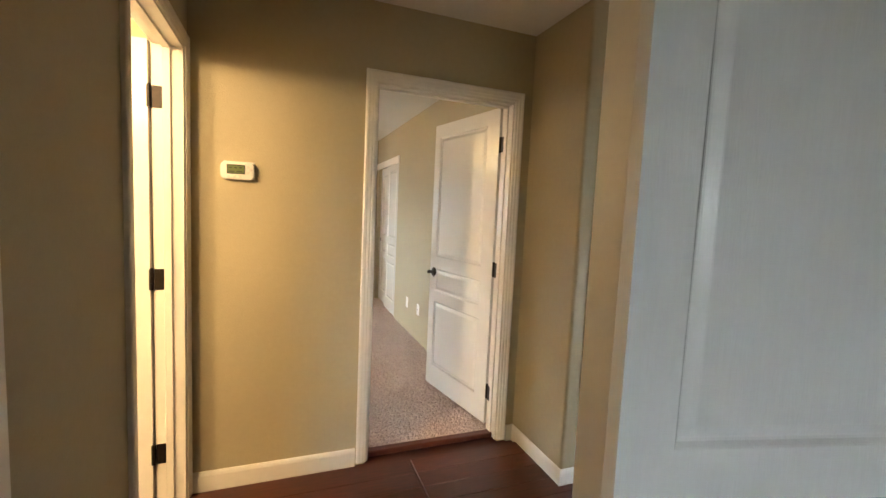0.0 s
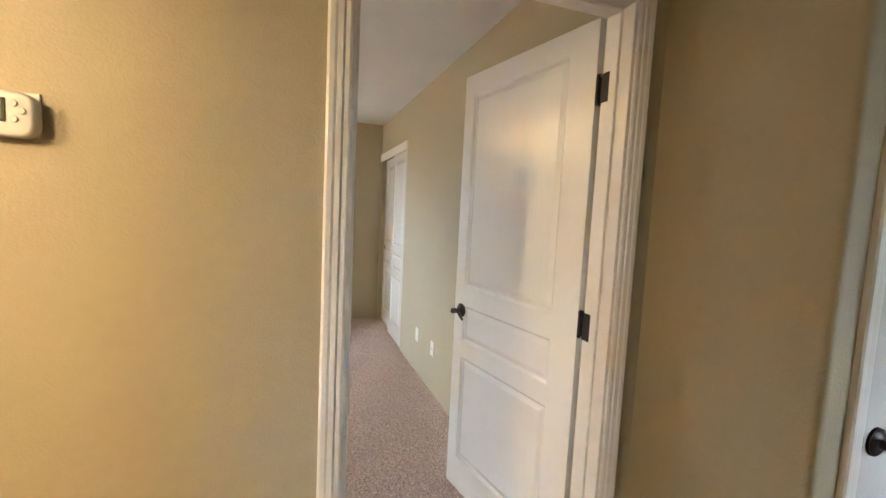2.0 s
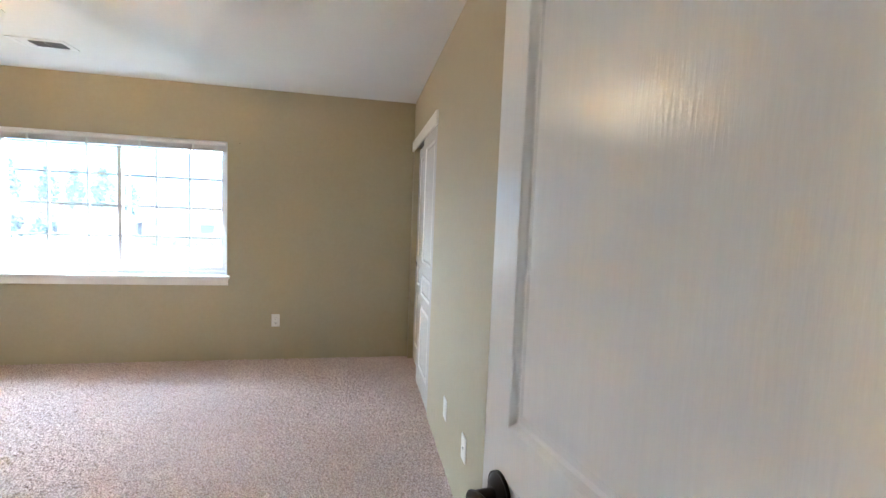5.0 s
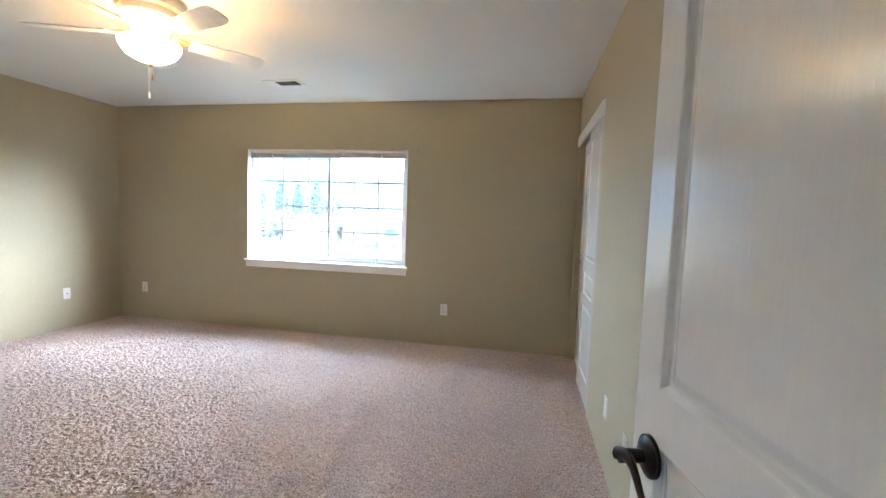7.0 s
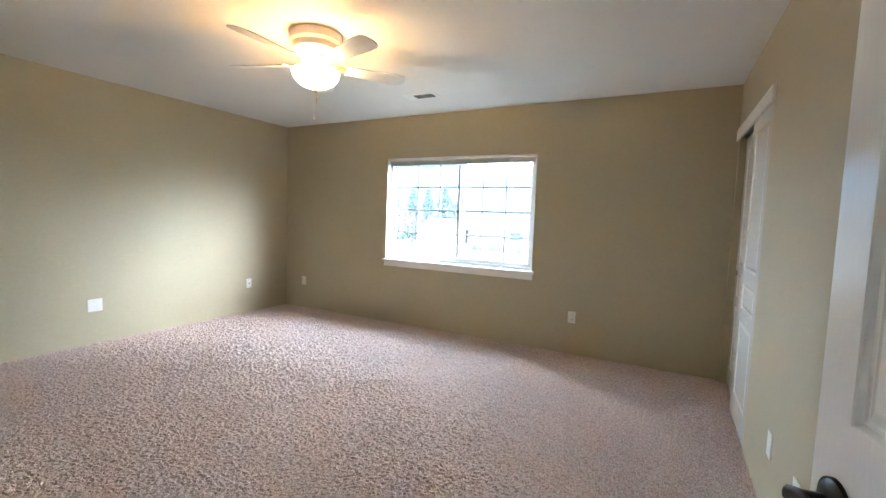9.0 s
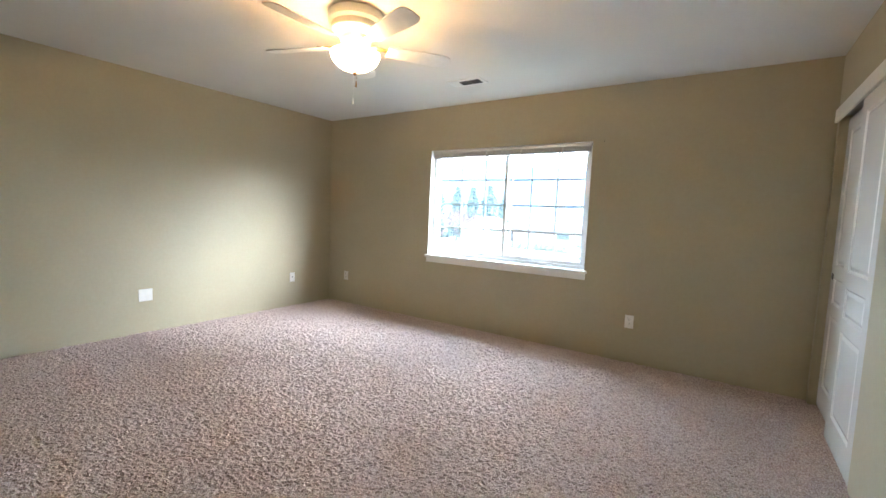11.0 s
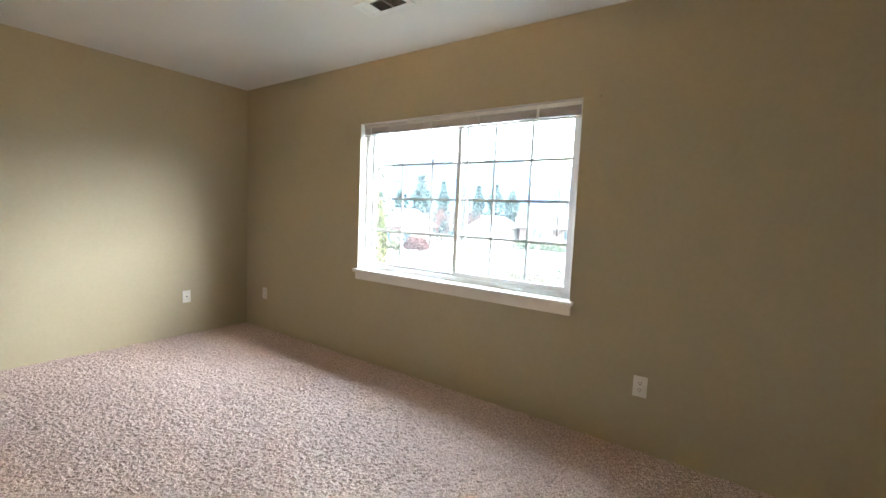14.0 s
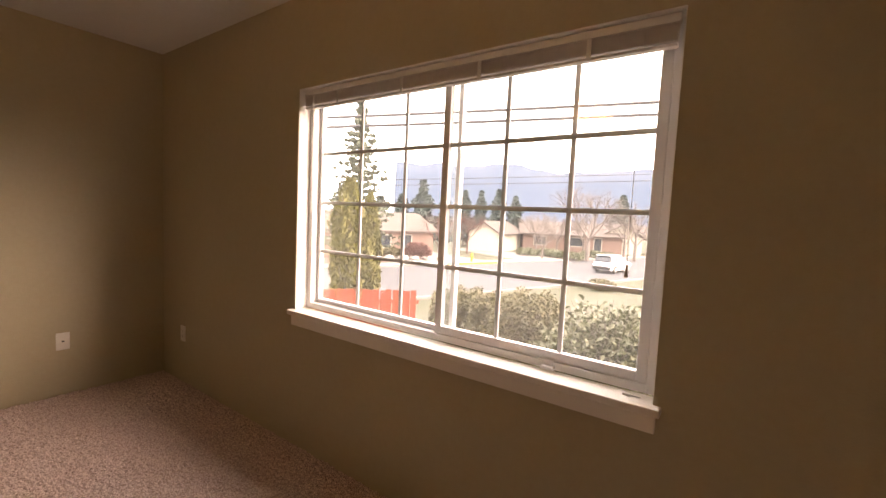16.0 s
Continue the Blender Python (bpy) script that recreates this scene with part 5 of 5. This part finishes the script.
for y in (-0.74, 0.74):
    part("tail_light", boxes(((-2.27, y - 0.13, 0.78), (-2.10, y + 0.13, 0.96)), bevel=0.02), TAIL, car, "red tail light")
    part("headlight", boxes(((2.08, y - 0.12, 0.62), (2.2, y + 0.10, 0.75)), bevel=0.02), PLASTIC, car)
    part("mirror", boxes(((0.75, y * 1.22 - 0.06, 1.0), (0.87, y * 1.22 + 0.10, 1.13)), bevel=0.02), CAR_WHITE, car)
for x in (-1.38, 1.35):
    for y in (-0.84, 0.84):
        bm = bmesh.new()
        tube(bm, (x, y - 0.11, 0.345), (x, y + 0.11, 0.345), 0.345, sides=24)
        wheel = part("wheel", bm, RUBBER, car, smooth=True)
        bm = bmesh.new()
        s = 1 if y > 0 else -1
        tube(bm, (x, y + s * 0.105, 0.345), (x, y + s * 0.118, 0.345), 0.23, 0.19, 20)
        part("rim", bm, GREY_METAL, wheel)

# overhead wires
for k, (a, b, sag) in enumerate((((-45.0, 14.0, 6.9), (22.0, 36.3, 8.2), 0.5), ((-45.0, 14.3, 6.4), (22.0, 36.6, 7.7), 0.5), ((-60.0, 34.0, 4.6), (28.0, 62.0, 8.3), 0.4), ((-60.0, 34.4, 4.0), (28.0, 62.4, 7.7), 0.4))):
    cable = thing("overhead_wire", Matrix.Translation((0, 0, 0)), "dark overhead utility wire above the street", "cable", "overhead wires")
    bm = bmesh.new()
    a, b = Vector(a), Vector(b)
    last = a
    for i in range(1, 25):
        u = i / 24
        p = a.lerp(b, u) - Vector((0, 0, sag * 4 * u * (1 - u)))
        tube(bm, last, p, 0.09 if k < 2 else 0.045, sides=5, caps=False)
        last = p
    part("strand", bm, WIRE, cable)

# wooded ridge, its distance haze put into the blue base colour
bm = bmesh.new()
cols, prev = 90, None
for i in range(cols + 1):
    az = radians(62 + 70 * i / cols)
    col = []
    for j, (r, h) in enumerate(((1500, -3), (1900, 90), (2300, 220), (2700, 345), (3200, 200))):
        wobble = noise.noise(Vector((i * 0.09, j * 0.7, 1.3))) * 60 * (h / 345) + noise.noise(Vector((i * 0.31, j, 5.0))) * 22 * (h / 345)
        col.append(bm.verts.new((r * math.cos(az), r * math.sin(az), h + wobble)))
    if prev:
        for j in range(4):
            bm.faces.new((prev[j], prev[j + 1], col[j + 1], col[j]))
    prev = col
tagged(part("backdrop", bm, MOUNTAIN, smooth=True), "wooded mountain ridge on the horizon, coloured blue for haze", "mountains", kind="structure")
